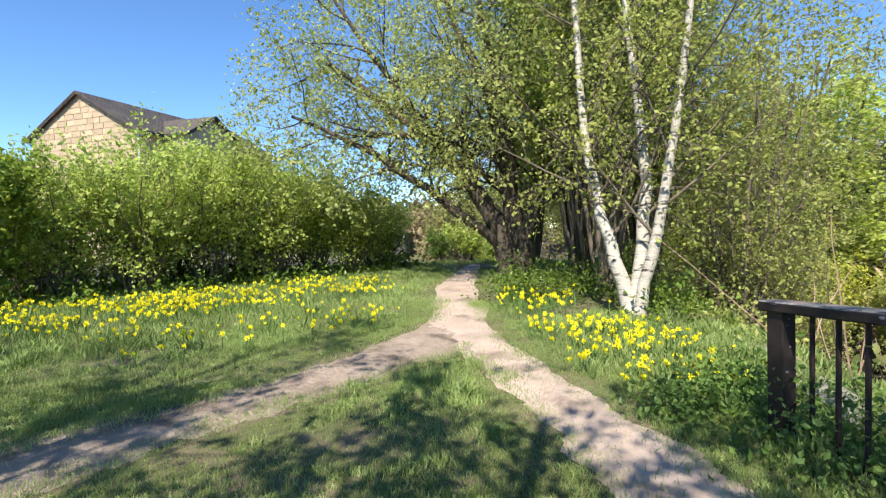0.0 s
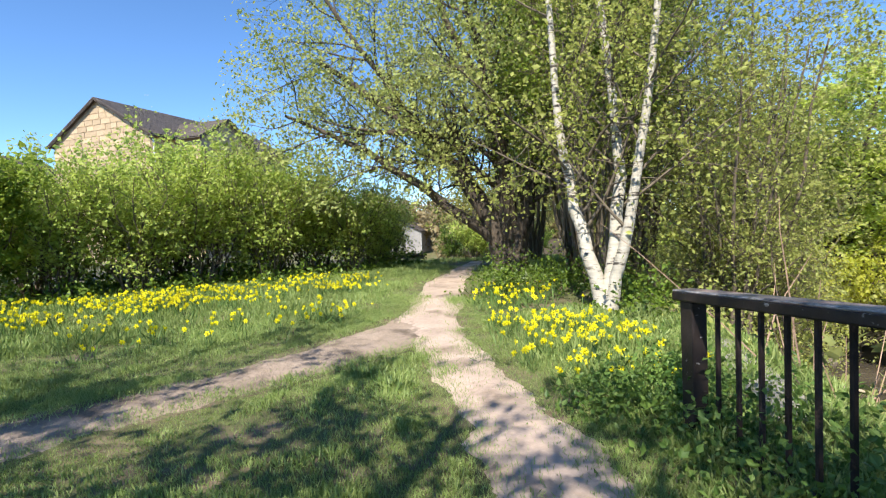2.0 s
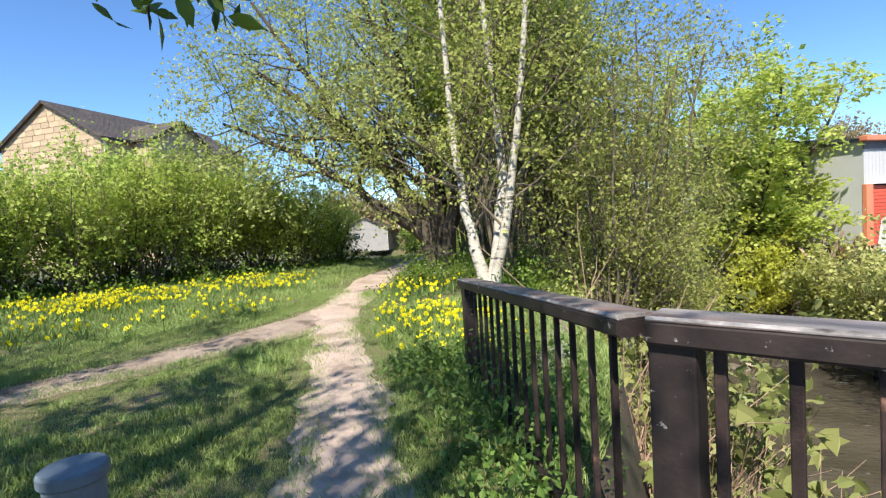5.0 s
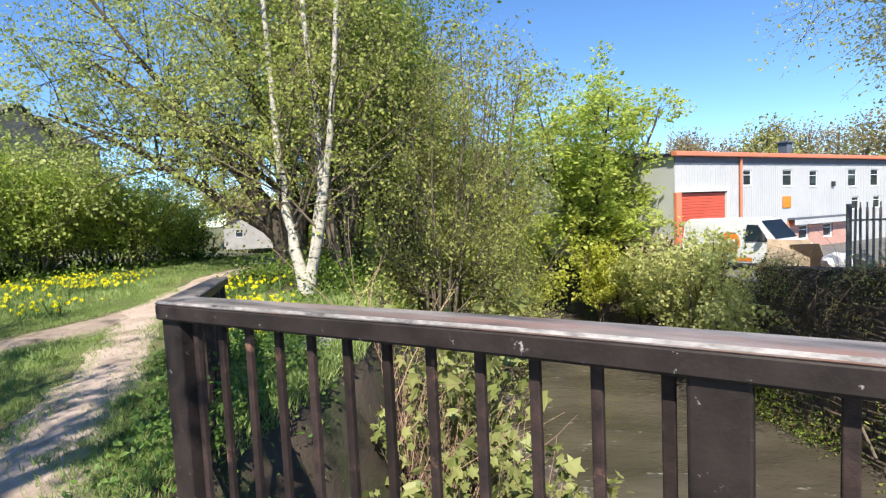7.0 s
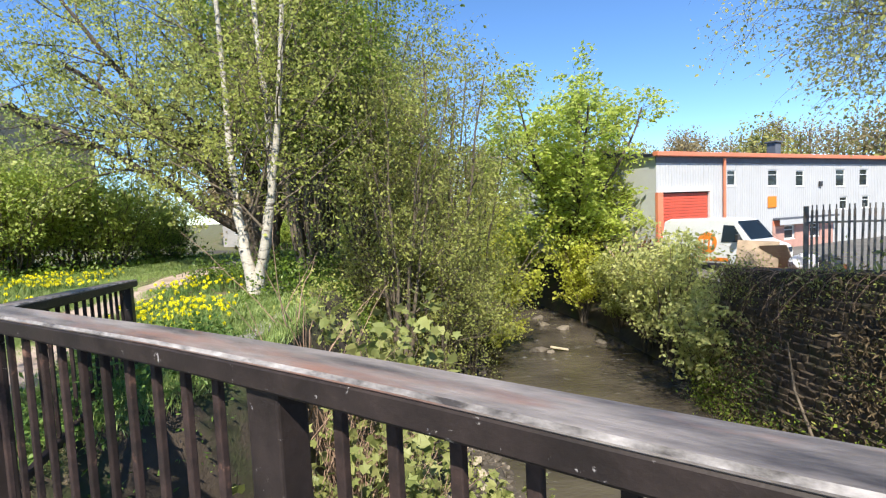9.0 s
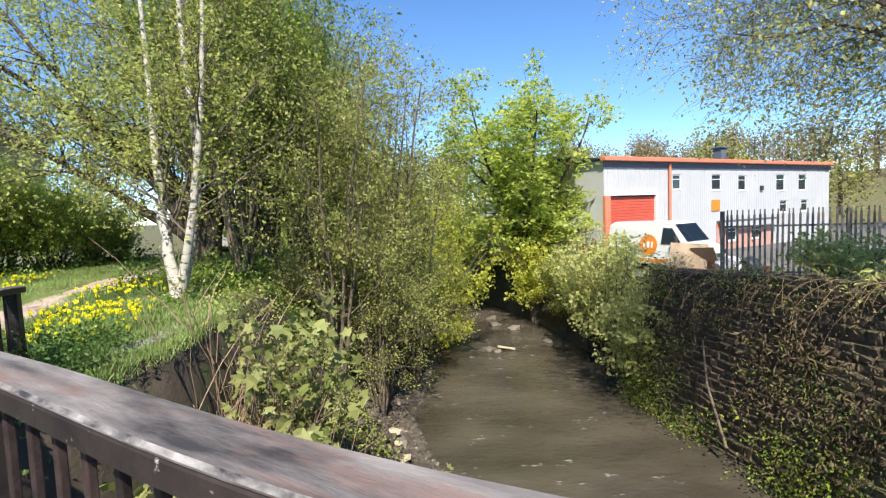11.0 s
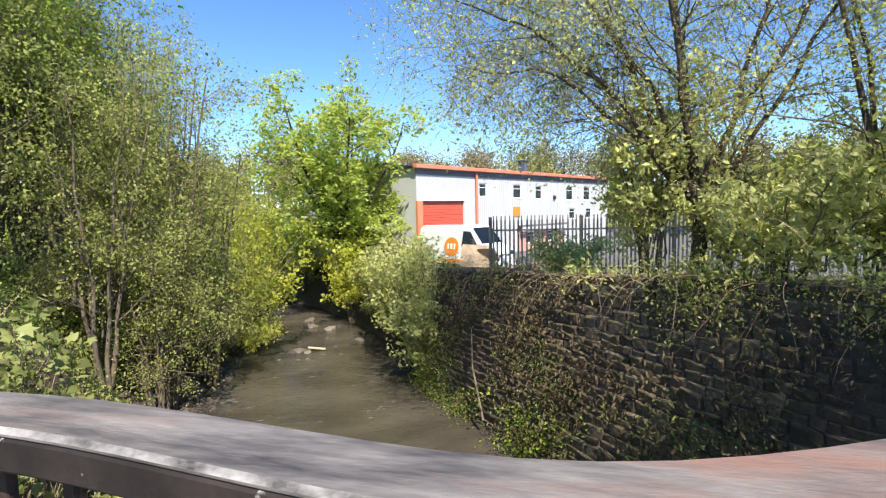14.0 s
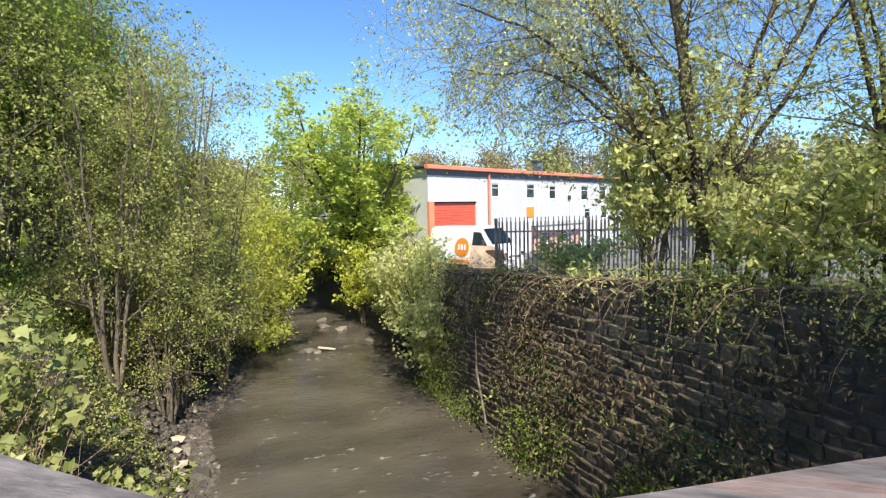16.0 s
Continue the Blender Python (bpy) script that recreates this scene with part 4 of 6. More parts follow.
def wall_growth(name, n, leaf, size, seed, low, high, clump, label, droop=0.5, shape=LEAF, per=60, proud=0.12):
    g = np.random.default_rng(seed)
    pos = []
    for _ in range(n):
        while True:
            u, v = g.uniform(0, w_len), g.uniform(low, high)
            if math.sin(u * 1.3 + seed) + math.sin(u * 0.55 + 6 * v + seed) + 0.8 * math.sin(9 * v - u * 2.1) > g.uniform(-1.2, 1.6):
                break
        c = np.array(wall_point(u, v, proud))
        q = g.normal(size=(per, 3)) * np.array((clump, clump, clump * 0.8))
        pos.append(c + q)
    v, f = scatter(g, np.concatenate(pos), size, shape, LEAF_F, droop)
    return tagged(new(name, mesh_from(name, v, f, leaf)), label, "plants", kind="stuff")


wall_growth("ivy", 100, M_WEED, 0.045, 6, 0.05, 0.6, 0.2, "green weeds and ivy growing out of the wall joints")
wall_growth("wall_moss", 230, M_HAZEL_SHADED, 0.06, 7, 0.0, 0.33, 0.26, "olive weeds along the wall's foot")
wall_growth("bramble", 130, M_BANK_LEAF, 0.046, 8, 0.86, 1.03, 0.28, "tangled brambles hanging over the wall's top", per=120, proud=-0.1)
wall_growth("dead_growth", 430, M_BROWN_LEAF, 0.10, 13, 0.02, 0.98, 0.26, "dead brown stalks and roots clinging to the wall", droop=1.2, shape=SLIM, per=34, proud=0.08)
wall_growth("wall_grass", 60, M_BANK_LEAF, 0.08, 14, 0.3, 0.95, 0.16, "grass tufts in the wall's joints", droop=0.6, shape=SLIM, per=34, proud=0.08)
wall_growth("dry_grass", 44, M_PALE_LEAF, 0.14, 10, 0.95, 1.02, 0.2, "pale grass tufts along the wall's top", droop=-0.4, shape=SLIM, per=40, proud=-0.15)
# hanging bare stems
g = np.random.default_rng(12)
hang = []
for _ in range(110):
    u = g.uniform(0.5, w_len)
    p = np.array(wall_point(u, 1.0, 0.05))
    d = np.array(w_out) * 0.9 + np.array((g.normal() * 0.6, g.normal() * 0.6, 0.5))
    b = branch(g, p, d, g.uniform(0.6, 2.2), 0.006, 8, 0.12, -0.28)
    hang.append((b[0], b[1], 3))
v, f = tubes(hang)
tagged(new("bramble_stems", mesh_from("bramble_stems", v, f, M_DRY)), "bare arching bramble stems over the stone wall", "plants", kind="stuff")

# the yard behind the wall
slab("yard", [(-2.5, 31.5), (1.2, 27.2), (4.8, 21.6), (14, 21.4), (40, 24), (40, 75), (-2.5, 75)], -2.0, -1.45, M_ASPHALT, "grey asphalt works yard", "yard")


def window(parent, x, z, w, h, depth=0.09):
    win = new("window")
    win.parent = parent
    win.location = (x, 0, z)
    for nm, lo, hi in (("frame", (-w / 2, -0.03, -h / 2), (-w / 2 + 0.06, 0.05, h / 2)), ("frame", (w / 2 - 0.06, -0.03, -h / 2), (w / 2, 0.05, h / 2)),
                       ("frame", (-w / 2 + 0.06, -0.03, h / 2 - 0.06), (w / 2 - 0.06, 0.05, h / 2)), ("frame", (-w / 2 + 0.06, -0.03, -h / 2), (w / 2 - 0.06, 0.05, -h / 2 + 0.06)),
                       ("frame", (-w / 2 + 0.06, -0.025, h * 0.16), (w / 2 - 0.06, 0.045, h * 0.16 + 0.04))):
        block(nm, lo, hi, M_WHITE, win, 0.006)
    block("pane", (-w / 2 + 0.05, 0.0, -h / 2 + 0.05), (w / 2 - 0.05, 0.02, h / 2 - 0.05), M_GLASS, win)
    block("sill", (-w / 2 - 0.05, -0.09, -h / 2 - 0.05), (w / 2 + 0.05, 0.0, -h / 2), M_WHITE, win, 0.008)
    return win


def wall_with_holes(bm, x0, x1, z0, z1, y0, y1, holes):
    """A wall along x with rectangular openings right through it."""
    xs = sorted({x0, x1, *[h[0] for h in holes], *[h[1] for h in holes]})
    zs = sorted({z0, z1, *[h[2] for h in holes], *[h[3] for h in holes]})
    for xa, xb in zip(xs[:-1], xs[1:]):
        for za, zb in zip(zs[:-1], zs[1:]):
            cx, cz = (xa + xb) / 2, (za + zb) / 2
            if not any(h[0] < cx < h[1] and h[2] < cz < h[3] for h in holes):
                box(bm, (xa, y0, za), (xb, y1, zb))
    bmesh.ops.remove_doubles(bm, verts=bm.verts, dist=0.001)


# factory unit: white ribbed cladding, orange-red roof edge; local x along its front
unit = tagged(new("factory_building"), "white clad works building with orange-red roof edge and shutter door", "building")
unit.matrix_basis = pose(0.05, 29.56, -1.5, 0, 0, math.degrees(math.atan2(0.882, 0.471)))
EAVE = 5.3
WINS = [(5.75, 4.18, 0.75, 0.85), (9.45, 4.15, 0.95, 0.95), (12.1, 4.1, 0.85, 0.95), (16.5, 4.1, 1.05, 1.1), (19.3, 4.1, 1.05, 1.1), (16.9, 2.5, 0.9, 0.8), (19.6, 2.5, 0.9, 0.8)]
LOWWINS = [(11.0, 0.95, 1.0, 0.8), (13.6, 0.95, 1.0, 0.8)]
holes = [(x - w / 2, x + w / 2, z - h / 2, z + h / 2) for x, z, w, h in WINS + LOWWINS]
bm = bmesh.new()
wall_with_holes(bm, 0, 23, 0, EAVE, 0.06, 0.3, holes + [(0.35, 3.9, 0, 3.5)])
part("wall", bm, M_CLAD, unit)
block("side_wall", (0.0, 0.3, 0), (0.25, 11.5, EAVE), M_CLAD, unit)
block("side_wall", (22.75, 0.3, 0), (23, 11.5, EAVE), M_CLAD, unit)
block("rear_wall", (0, 11.5, 0), (23, 11.75, EAVE), M_CLAD, unit)
# ribs of the cladding
bm = bmesh.new()
for i in range(115):
    x = 0.1 + i * 0.2
    cuts = sorted([(h[2], h[3]) for h in holes + [(0.25, 4.0, 0, 3.6)] if h[0] - 0.1 < x < h[1] + 0.1])
    z = 1.9 if 9.5 < x < 15.5 else 0.05
    for a, b in cuts + [(EAVE - 0.35, EAVE)]:
        if a - z > 0.1:
            box(bm, (x - 0.035, 0.047, z), (x + 0.035, 0.062, a))
        z = max(z, b)
part("cladding_ribs", bm, M_CLAD, unit)
block("eaves_band", (-0.05, 0.0, EAVE - 0.34), (23.05, 0.058, EAVE - 0.02), M_DARKBAND, unit, 0.01)
block("gutter", (-0.25, -0.28, EAVE - 0.03), (23.25, 0.06, EAVE + 0.19), M_ORANGE, unit, 0.03, "orange-red gutter and roof edge")
bm = bmesh.new()
rv = [bm.verts.new(q) for q in ((-0.25, 0.06, EAVE + 0.1), (23.25, 0.06, EAVE + 0.1), (23.25, 6.0, EAVE + 0.9), (-0.25, 6.0, EAVE + 0.9), (23.25, 12, EAVE + 0.1), (-0.25, 12, EAVE + 0.1))]
bm.faces.new((rv[0], rv[1], rv[2], rv[3]))
bm.faces.new((rv[3], rv[2], rv[4], rv[5]))
bm.faces.new((rv[0], rv[3], rv[5]))
bm.faces.new((rv[1], rv[4], rv[2]))
bmesh.ops.solidify(bm, geom=list(bm.faces), thickness=0.08)
part("roof", bm, M_DARKBAND, unit)
for x in (5.0,):
    bm = bmesh.new()
    cylinder(bm, 0.075, 0.075, EAVE - 0.1, pose(x, -0.06, 0.0), 12)
    part("downpipe", bm, M_ORANGE, unit, "orange-red downpipe")
shutter = new("shutter_door")
shutter.parent = unit
bm = bmesh.new()
for i in range(23):
    box(bm, (0.36, 0.14, i * 0.15), (3.89, 0.19, i * 0.15 + 0.14), 0.012)
part("slats", bm, M_REDDOOR, shutter)
block("lintel", (0.2, -0.03, 3.5), (4.05, 0.12, 3.72), M_WHITE, shutter, 0.01)
block("jamb", (-0.02, -0.05, 0), (0.36, 0.12, 3.5), M_ORANGE, shutter, 0.01)
block("jamb", (3.88, -0.05, 0), (4.05, 0.12, 3.5), M_WHITE, shutter, 0.01)
for x, z, w, h in WINS + LOWWINS:
    window(unit, x, z, w, h).location.y = 0.12
block("canopy", (9.4, -0.35, 1.72), (15.6, 0.03, 1.84), M_DARKBAND, unit, 0.01)
block("canopy_edge", (9.4, -0.38, 1.42), (15.6, -0.355, 1.72), M_CLAD, unit, 0.004)
block("plinth", (9.4, 0.0, 0), (15.6, 0.055, 0.5), M_PINK, unit, 0.004, "pink rendered lower wall")
block("plinth", (9.4, 0.0, 1.38), (15.6, 0.055, 1.68), M_ORANGE, unit, 0.004)
for xa, xb in ((9.4, 10.45), (11.55, 13.05), (14.15, 15.6)):
    block("plinth", (xa, 0.0, 0.5), (xb, 0.055, 1.38), M_PINK, unit, 0.004, "pink rendered lower wall")
block("sign", (8.9, 0.0, 2.45), (9.7, 0.03, 3.1), M_VAN_ORANGE, unit, 0.01, "small faded orange wall sign")
block("vent", (14.0, -0.06, 3.6), (14.3, 0.03, 3.9), M_PLASTIC, unit, 0.01)
chim = tagged(new("roof_vent"), "short grey flue on the works roof", "flue")
chim.parent = None
chim.matrix_basis = unit.matrix_basis @ pose(14.5, 3.0, EAVE + 0.45)
block("flue", (-0.3, -0.3, 0), (0.3, 0.3, 0.9), M_DARKBAND, chim, 0.03)
block("cowl", (-0.4, -0.4, 0.9), (0.4, 0.4, 1.02), M_DARKBAND, chim, 0.03)


# panel van, nose towards local +x
def van_body():
    """A side profile drawn out to the van's width, its sides leaning in above the waist."""
    prof = [(-2.6, 0.35), (-2.62, 1.2), (-2.55, 2.25), (-2.3, 2.38), (0.75, 2.4), (1.15, 2.3), (1.85, 1.42), (2.5, 1.18), (2.62, 0.95), (2.62, 0.35)]
    bm = bmesh.new()
    loops = []
    for y, k in ((-0.98, 0), (-0.9, 1), (0.9, 1), (0.98, 0)):
        loops.append([bm.verts.new((x, (0.98 - 0.12 * max(0, z - 1.1)) * (1 if y > 0 else -1) * (0.93 if k else 1.0), z + (0.03 if k and z > 1 else 0))) for x, z in prof])
    n = len(prof)
    for a, b in zip(loops[:-1], loops[1:]):
        for i in range(n):
            bm.faces.new((a[i], a[(i + 1) % n], b[(i + 1) % n], b[i]))
    bm.faces.new(loops[0][::-1])
    bm.faces.new(loops[-1])
    bmesh.ops.recalc_face_normals(bm, faces=bm.faces)
    bmesh.ops.bevel(bm, geom=list(bm.edges), offset=0.035, segments=2, affect='EDGES')
    return bm


van = tagged(new("van"), "white panel van with an orange disc on its side", "van")
van.matrix_basis = pose(3.05, 27.8, -1.45, 0, 0, -26)
van.scale = (0.9, 0.9, 0.9)
part("body", van_body(), M_VAN, van)


def plate(name, pts, y, mat, parent, label="", t=0.012):
    """A flat panel on the van's side from points (x, z)."""
    bm = bmesh.new()
    f = bm.faces.new([bm.verts.new((x, y + (0.12 * max(0, z - 1.1) if y < 0 else 0), z)) for x, z in pts])
    r = bmesh.ops.extrude_face_region(bm, geom=[f])
    bmesh.ops.translate(bm, vec=(0, -t, 0), verts=[v for v in r["geom"] if isinstance(v, bmesh.types.BMVert)])
    bmesh.ops.recalc_face_normals(bm, faces=bm.faces)
    return part(name, bm, mat, parent, label)


plate("side_window", [(0.55, 1.35), (1.62, 1.35), (1.1, 2.1), (0.62, 2.12)], -0.985, M_GLASS, van)
plate("disc", [(-0.15 + 0.5 * math.cos(a), 1.28 + 0.5 * math.sin(a)) for a in np.linspace(0, 2 * math.pi, 33)[:-1]], -0.983, M_VAN_ORANGE, van, "orange disc on the van's side")
for i, (xa, xb) in enumerate(((-0.42, -0.32), (-0.22, -0.08), (0.02, 0.12))):
    plate("emblem_bar", [(xa, 1.15), (xb, 1.15), (xb, 1.45), (xa, 1.45)], -0.997, M_VAN, van, "", 0.006)
plate("stripe", [(-2.5, 0.55), (-1.2, 0.55), (-1.45, 0.85), (-2.5, 0.85)], -0.983, M_TEAL, van, "teal stripe low on the side")
plate("stripe", [(-1.1, 0.45), (0.9, 0.45), (0.9, 0.62), (-1.1, 0.62)], -0.983, M_VAN_ORANGE, van)
bm = bmesh.new()
wsv = [(1.19, -0.80, 2.26), (1.19, 0.80, 2.26), (1.83, 0.86, 1.46), (1.83, -0.86, 1.46)]
f = bm.faces.new([bm.verts.new((x + 0.03, y, z + 0.035)) for x, y, z in wsv])
bmesh.ops.solidify(bm, geom=[f], thickness=0.02)
part("windscreen", bm, M_GLASS, van)
block("bumper", (2.5, -0.95, 0.32), (2.72, 0.95, 0.62), M_PLASTIC, van, 0.05)
block("grille", (2.6, -0.5, 0.72), (2.66, 0.5, 0.92), M_PLASTIC, van, 0.02)
for y in (-0.75, 0.75):
    block("headlight", (2.42, y - 0.16, 0.85), (2.64, y + 0.16, 1.08), M_GLASS, van, 0.04)
    block("mirror", (1.35, y * 1.5 - 0.09, 1.4), (1.5, y * 1.5 + 0.09, 1.72), M_PLASTIC, van, 0.03)
for x in (-1.65, 1.65):
    for y in (-0.93, 0.93):
        wheel = new("wheel")
        wheel.parent = van
        wheel.matrix_basis = pose(x, y, 0.35, 90, 0, 0)
        bm = bmesh.new()
        cylinder(bm, 0.35, 0.35, 0.22, pose(0, 0, -0.11), 28)
        bmesh.ops.bevel(bm, geom=list(bm.edges), offset=0.03, segments=2, affect='EDGES')
        part("tyre", bm, M_TYRE, wheel)
        bm = bmesh.new()
        cylinder(bm, 0.21, 0.19, 0.25, pose(0, 0, -0.125), 20)
        part("rim", bm, M_FENCE, wheel)

# flat trailer with junk beside the van
trailer = tagged(new("flat_trailer"), "rusty flat trailer parked behind the wall", "trailer")
trailer.matrix_basis = pose(5.4, 22.6, -1.45, 0, 0, -12)
block("bed", (-1.5, -0.8, 0.52), (1.5, 0.8, 0.62), M_RUST, trailer, 0.01)
block("side_rail", (-1.5, -0.83, 0.62), (1.5, -0.79, 0.78), M_RUST, trailer, 0.005)
block("side_rail", (-1.5, 0.79, 0.62), (1.5, 0.83, 0.78), M_RUST, trailer, 0.005)
for y in (-0.9, 0.9):
    bm = bmesh.new()
    cylinder(bm, 0.28, 0.28, 0.16, pose(0, y + 0.08, 0.28, 90), 20)
    part("wheel", bm, M_TYRE, trailer)
for i, (x, y, w, h, a, r) in enumerate(((-0.75, -0.2, 1.2, 1.0, -28, 12), (-0.15, 0.25, 0.9, 0.85, 24, -20))):
    bd = tagged(new("board"), "weathered chipboard sheet leaning on the trailer", "board")
    bd.matrix_basis = trailer.matrix_basis @ pose(x, y, 0.64, a, r * 0.2, r)
    block("sheet", (-w / 2, -0.02, 0), (w / 2, 0.02, h), M_BOARD, bd, 0.004)
for i, (x, y, s) in enumerate(((0.55, -0.1, 0.42), (1.05, 0.2, 0.38), (0.8, 0.45, 0.34))):
    bm = bmesh.new()
    bmesh.ops.create_icosphere(bm, subdivisions=3, radius=s)
    for vv in bm.verts:
        k = noise.noise(vv.co * 4 + Vector((i * 7, 0, 0)))
        vv.co *= 1 + 0.22 * k
        vv.co.z = max(vv.co.z * 0.8, -s * 0.5)
    bag = tagged(part("rubble_bag", bm, M_BAG if i != 1 else M_PLASTIC), "full knotted rubbish sack on the trailer", "bag", "sacks on the trailer")
    bag.matrix_basis = trailer.matrix_basis @ pose(x, y, 0.62 + s * 0.5)

# offcuts of timber leaning by the shutter door
timber = tagged(new("timber_stack"), "reddish-brown timber offcuts leaning in a heap", "timber")
timber.location = (-0.7, 27.6, -1.5)
rt = random.Random(17)
for i in range(16):
    bm = bmesh.new()
    ln = rt.uniform(0.9, 1.9)
    box(bm, (-0.05, -0.015, 0), (0.05, 0.015, ln), 0.004, pose(rt.uniform(-0.7, 0.7), rt.uniform(-0.3, 0.3), 0, rt.uniform(-25, 25), rt.uniform(-38, 38), rt.uniform(0, 180)))
    part("offcut", bm, M_RUST if i % 3 == 0 else M_BOARD, timber)

# palisade fence along the yard
fence = tagged(new("fence"), "grey steel palisade fence with pointed pales", "fence")
fa, fb = Vector((5.95, 18.75, -0.75)), Vector((17.5, 21.2, -0.6))
fd = (fb - fa).normalized()
f_turn = math.degrees(math.atan2(fd.y, fd.x))
f_len = (fb - fa).length
fence.matrix_basis = pose(fa.x, fa.y, fa.z, 0, 0, f_turn)
for z in (0.35, 1.55):
    block("rail", (0, -0.025, z), (f_len, 0.025, z + 0.05), M_FENCE, fence)
bm = bmesh.new()
box(bm, (-0.026, -0.012, 0), (0.026, 0.012, 1.82), 0.004)
box(bm, (-0.014, -0.010, 1.80), (0.014, 0.010, 1.95))
pale_me = bpy.data.meshes.new("pale")
bm.to_mesh(pale_me)
bm.free()
pale_me.materials.append(M_FENCE)
for i in range(int(f_len / 0.125)):
    p = part("pale", pale_me, M_FENCE, fence)
    p.location = (0.08 + i * 0.125, -0.04, 0.06)
    p.rotation_euler = (random.uniform(-0.02, 0.02), random.uniform(-0.015, 0.015), 0)
for i in range(int(f_len / 2.75) + 1):
    block("post", (i * 2.75 - 0.05, 0.03, -0.4), (i * 2.75 + 0.05, 0.13, 1.98), M_FENCE, fence, 0.008)

# trees behind the wall
yard_stems = [
    stem([(0, 0, -0.3), (0.05, 0.0, 0.7), (-0.05, 0.05, 1.5), (-0.2, 0.5, 4.0), (-0.4, 0.9, 7.0), (-0.6, 1.0, 9.6)], 0.17, 0.03, 14, 911),
    stem([(0, 0, 1.1), (-0.8, -0.2, 2.6), (-2.0, -0.5, 4.2), (-3.3, -0.8, 5.2), (-4.6, -1.1, 5.5)], 0.075, 0.012, 12, 912, 0.06),
    stem([(0, 0, 1.3), (-0.9, 0.2, 3.6), (-2.0, 0.3, 6.2), (-2.8, 0.4, 8.6)], 0.07, 0.015, 12, 913, 0.06),
    stem([(0, 0, 1.4), (0.7, 0.2, 3.5), (1.4, 0.3, 6.0), (1.9, 0.4, 9.0)], 0.07, 0.015, 12, 914, 0.06),
    stem([(0, 0, 1.2), (1.2, 0.3, 3.2), (2.6, 0.7, 5.4), (3.8, 1.0, 7.4)], 0.065, 0.015, 12, 915, 0.06),
    stem([(0, 0, 1.4), (-0.8, -0.1, 3.6), (-2.2, -0.4, 5.8), (-3.6, -0.7, 7.2)], 0.065, 0.012, 12, 916, 0.06),
    stem([(0, 0, 1.5), (-1.2, 0.4, 3.4), (-2.6, 0.9, 5.4), (-4.2, 1.3, 6.6)], 0.06, 0.012, 12, 918, 0.06),
    stem([(0, 0, 1.6), (-1.2, -0.2, 3.0), (-2.8, -0.5, 4.2), (-4.4, -0.7, 4.3)], 0.055, 0.012, 12, 922, 0.06),
    stem([(0, 0, 1.6), (1.0, -0.3, 3.8), (2.2, -0.4, 6.0), (3.4, -0.3, 7.8)], 0.055, 0.012, 12, 923, 0.06),
    stem([(0, 0, 1.5), (-0.4, -0.5, 4.0), (-1.0, -1.2, 6.4), (-1.7, -1.8, 8.2)], 0.06, 0.012, 12, 920, 0.06),
]
tree("crack_willow", 92, (10.8, 14.3, gz(10.8, 14.3) - 0.1), yard_stems, [(15, 0.24, 2.2, 46, -0.01, 0.16, 0.38), (8, 0.15, 1.5, 42, -0.05, 0.18, 0.6), (6, 0.2, 0.8, 40, -0.1, 0.2, 0.8)], 9, 0.12, 0.056,
     M_BARK, M_PALE_LEAF, "large open willow just coming into leaf behind the wall", twig_mat=M_TWIG)
tree("crack_willow", 93, (14.0, 13.9, gz(14.0, 13.9) - 0.1), multi_stem(95, 6, 2.4, 10.0, 0.075), [(8, 0.15, 2.4, 48, 0.0, 0.16, 0.42), (6, 0.2, 1.4, 45, -0.03, 0.18, 0.5), (4, 0.2, 0.8, 40, -0.08, 0.2, 0.6)], 7, 0.10, 0.075,
     M_BARK, M_BANK_LEAF, "tall open willow with leaning dark stems above the wall", twig_mat=M_TWIG)
for seed, x, y, h, leaf, n_, per in ((96, 10.0, 14.9, 3.7, M_PALE_LEAF, 14, 17), (97, 14.2, 15.0, 3.0, M_PALE_LEAF, 9, 9), (98, 15.8, 13.2, 3.6, M_BANK_LEAF, 9, 8), (99, 8.2, 17.2, 1.0, M_PALE_LEAF, 9, 8), (100, 11.4, 14.0, 1.9, M_PALE_LEAF, 10, 10), (101, 12.9, 12.6, 2.0, M_BANK_LEAF, 9, 9), (102, 12.6, 15.8, 2.4, M_PALE_LEAF, 10, 10), (103, 11.7, 12.4, 1.5, M_PALE_LEAF, 9, 9), (105, 13.6, 10.8, 2.0, M_BANK_LEAF, 9, 9)):
    shrub("bush", seed, (x, y, gz(x, y) - 0.05), n_, 1.2, h, per, 0.105, leaf, "pale leafy bush above the stone wall" if leaf is M_PALE_LEAF else "olive bush above the stone wall", group="bushes above the wall")

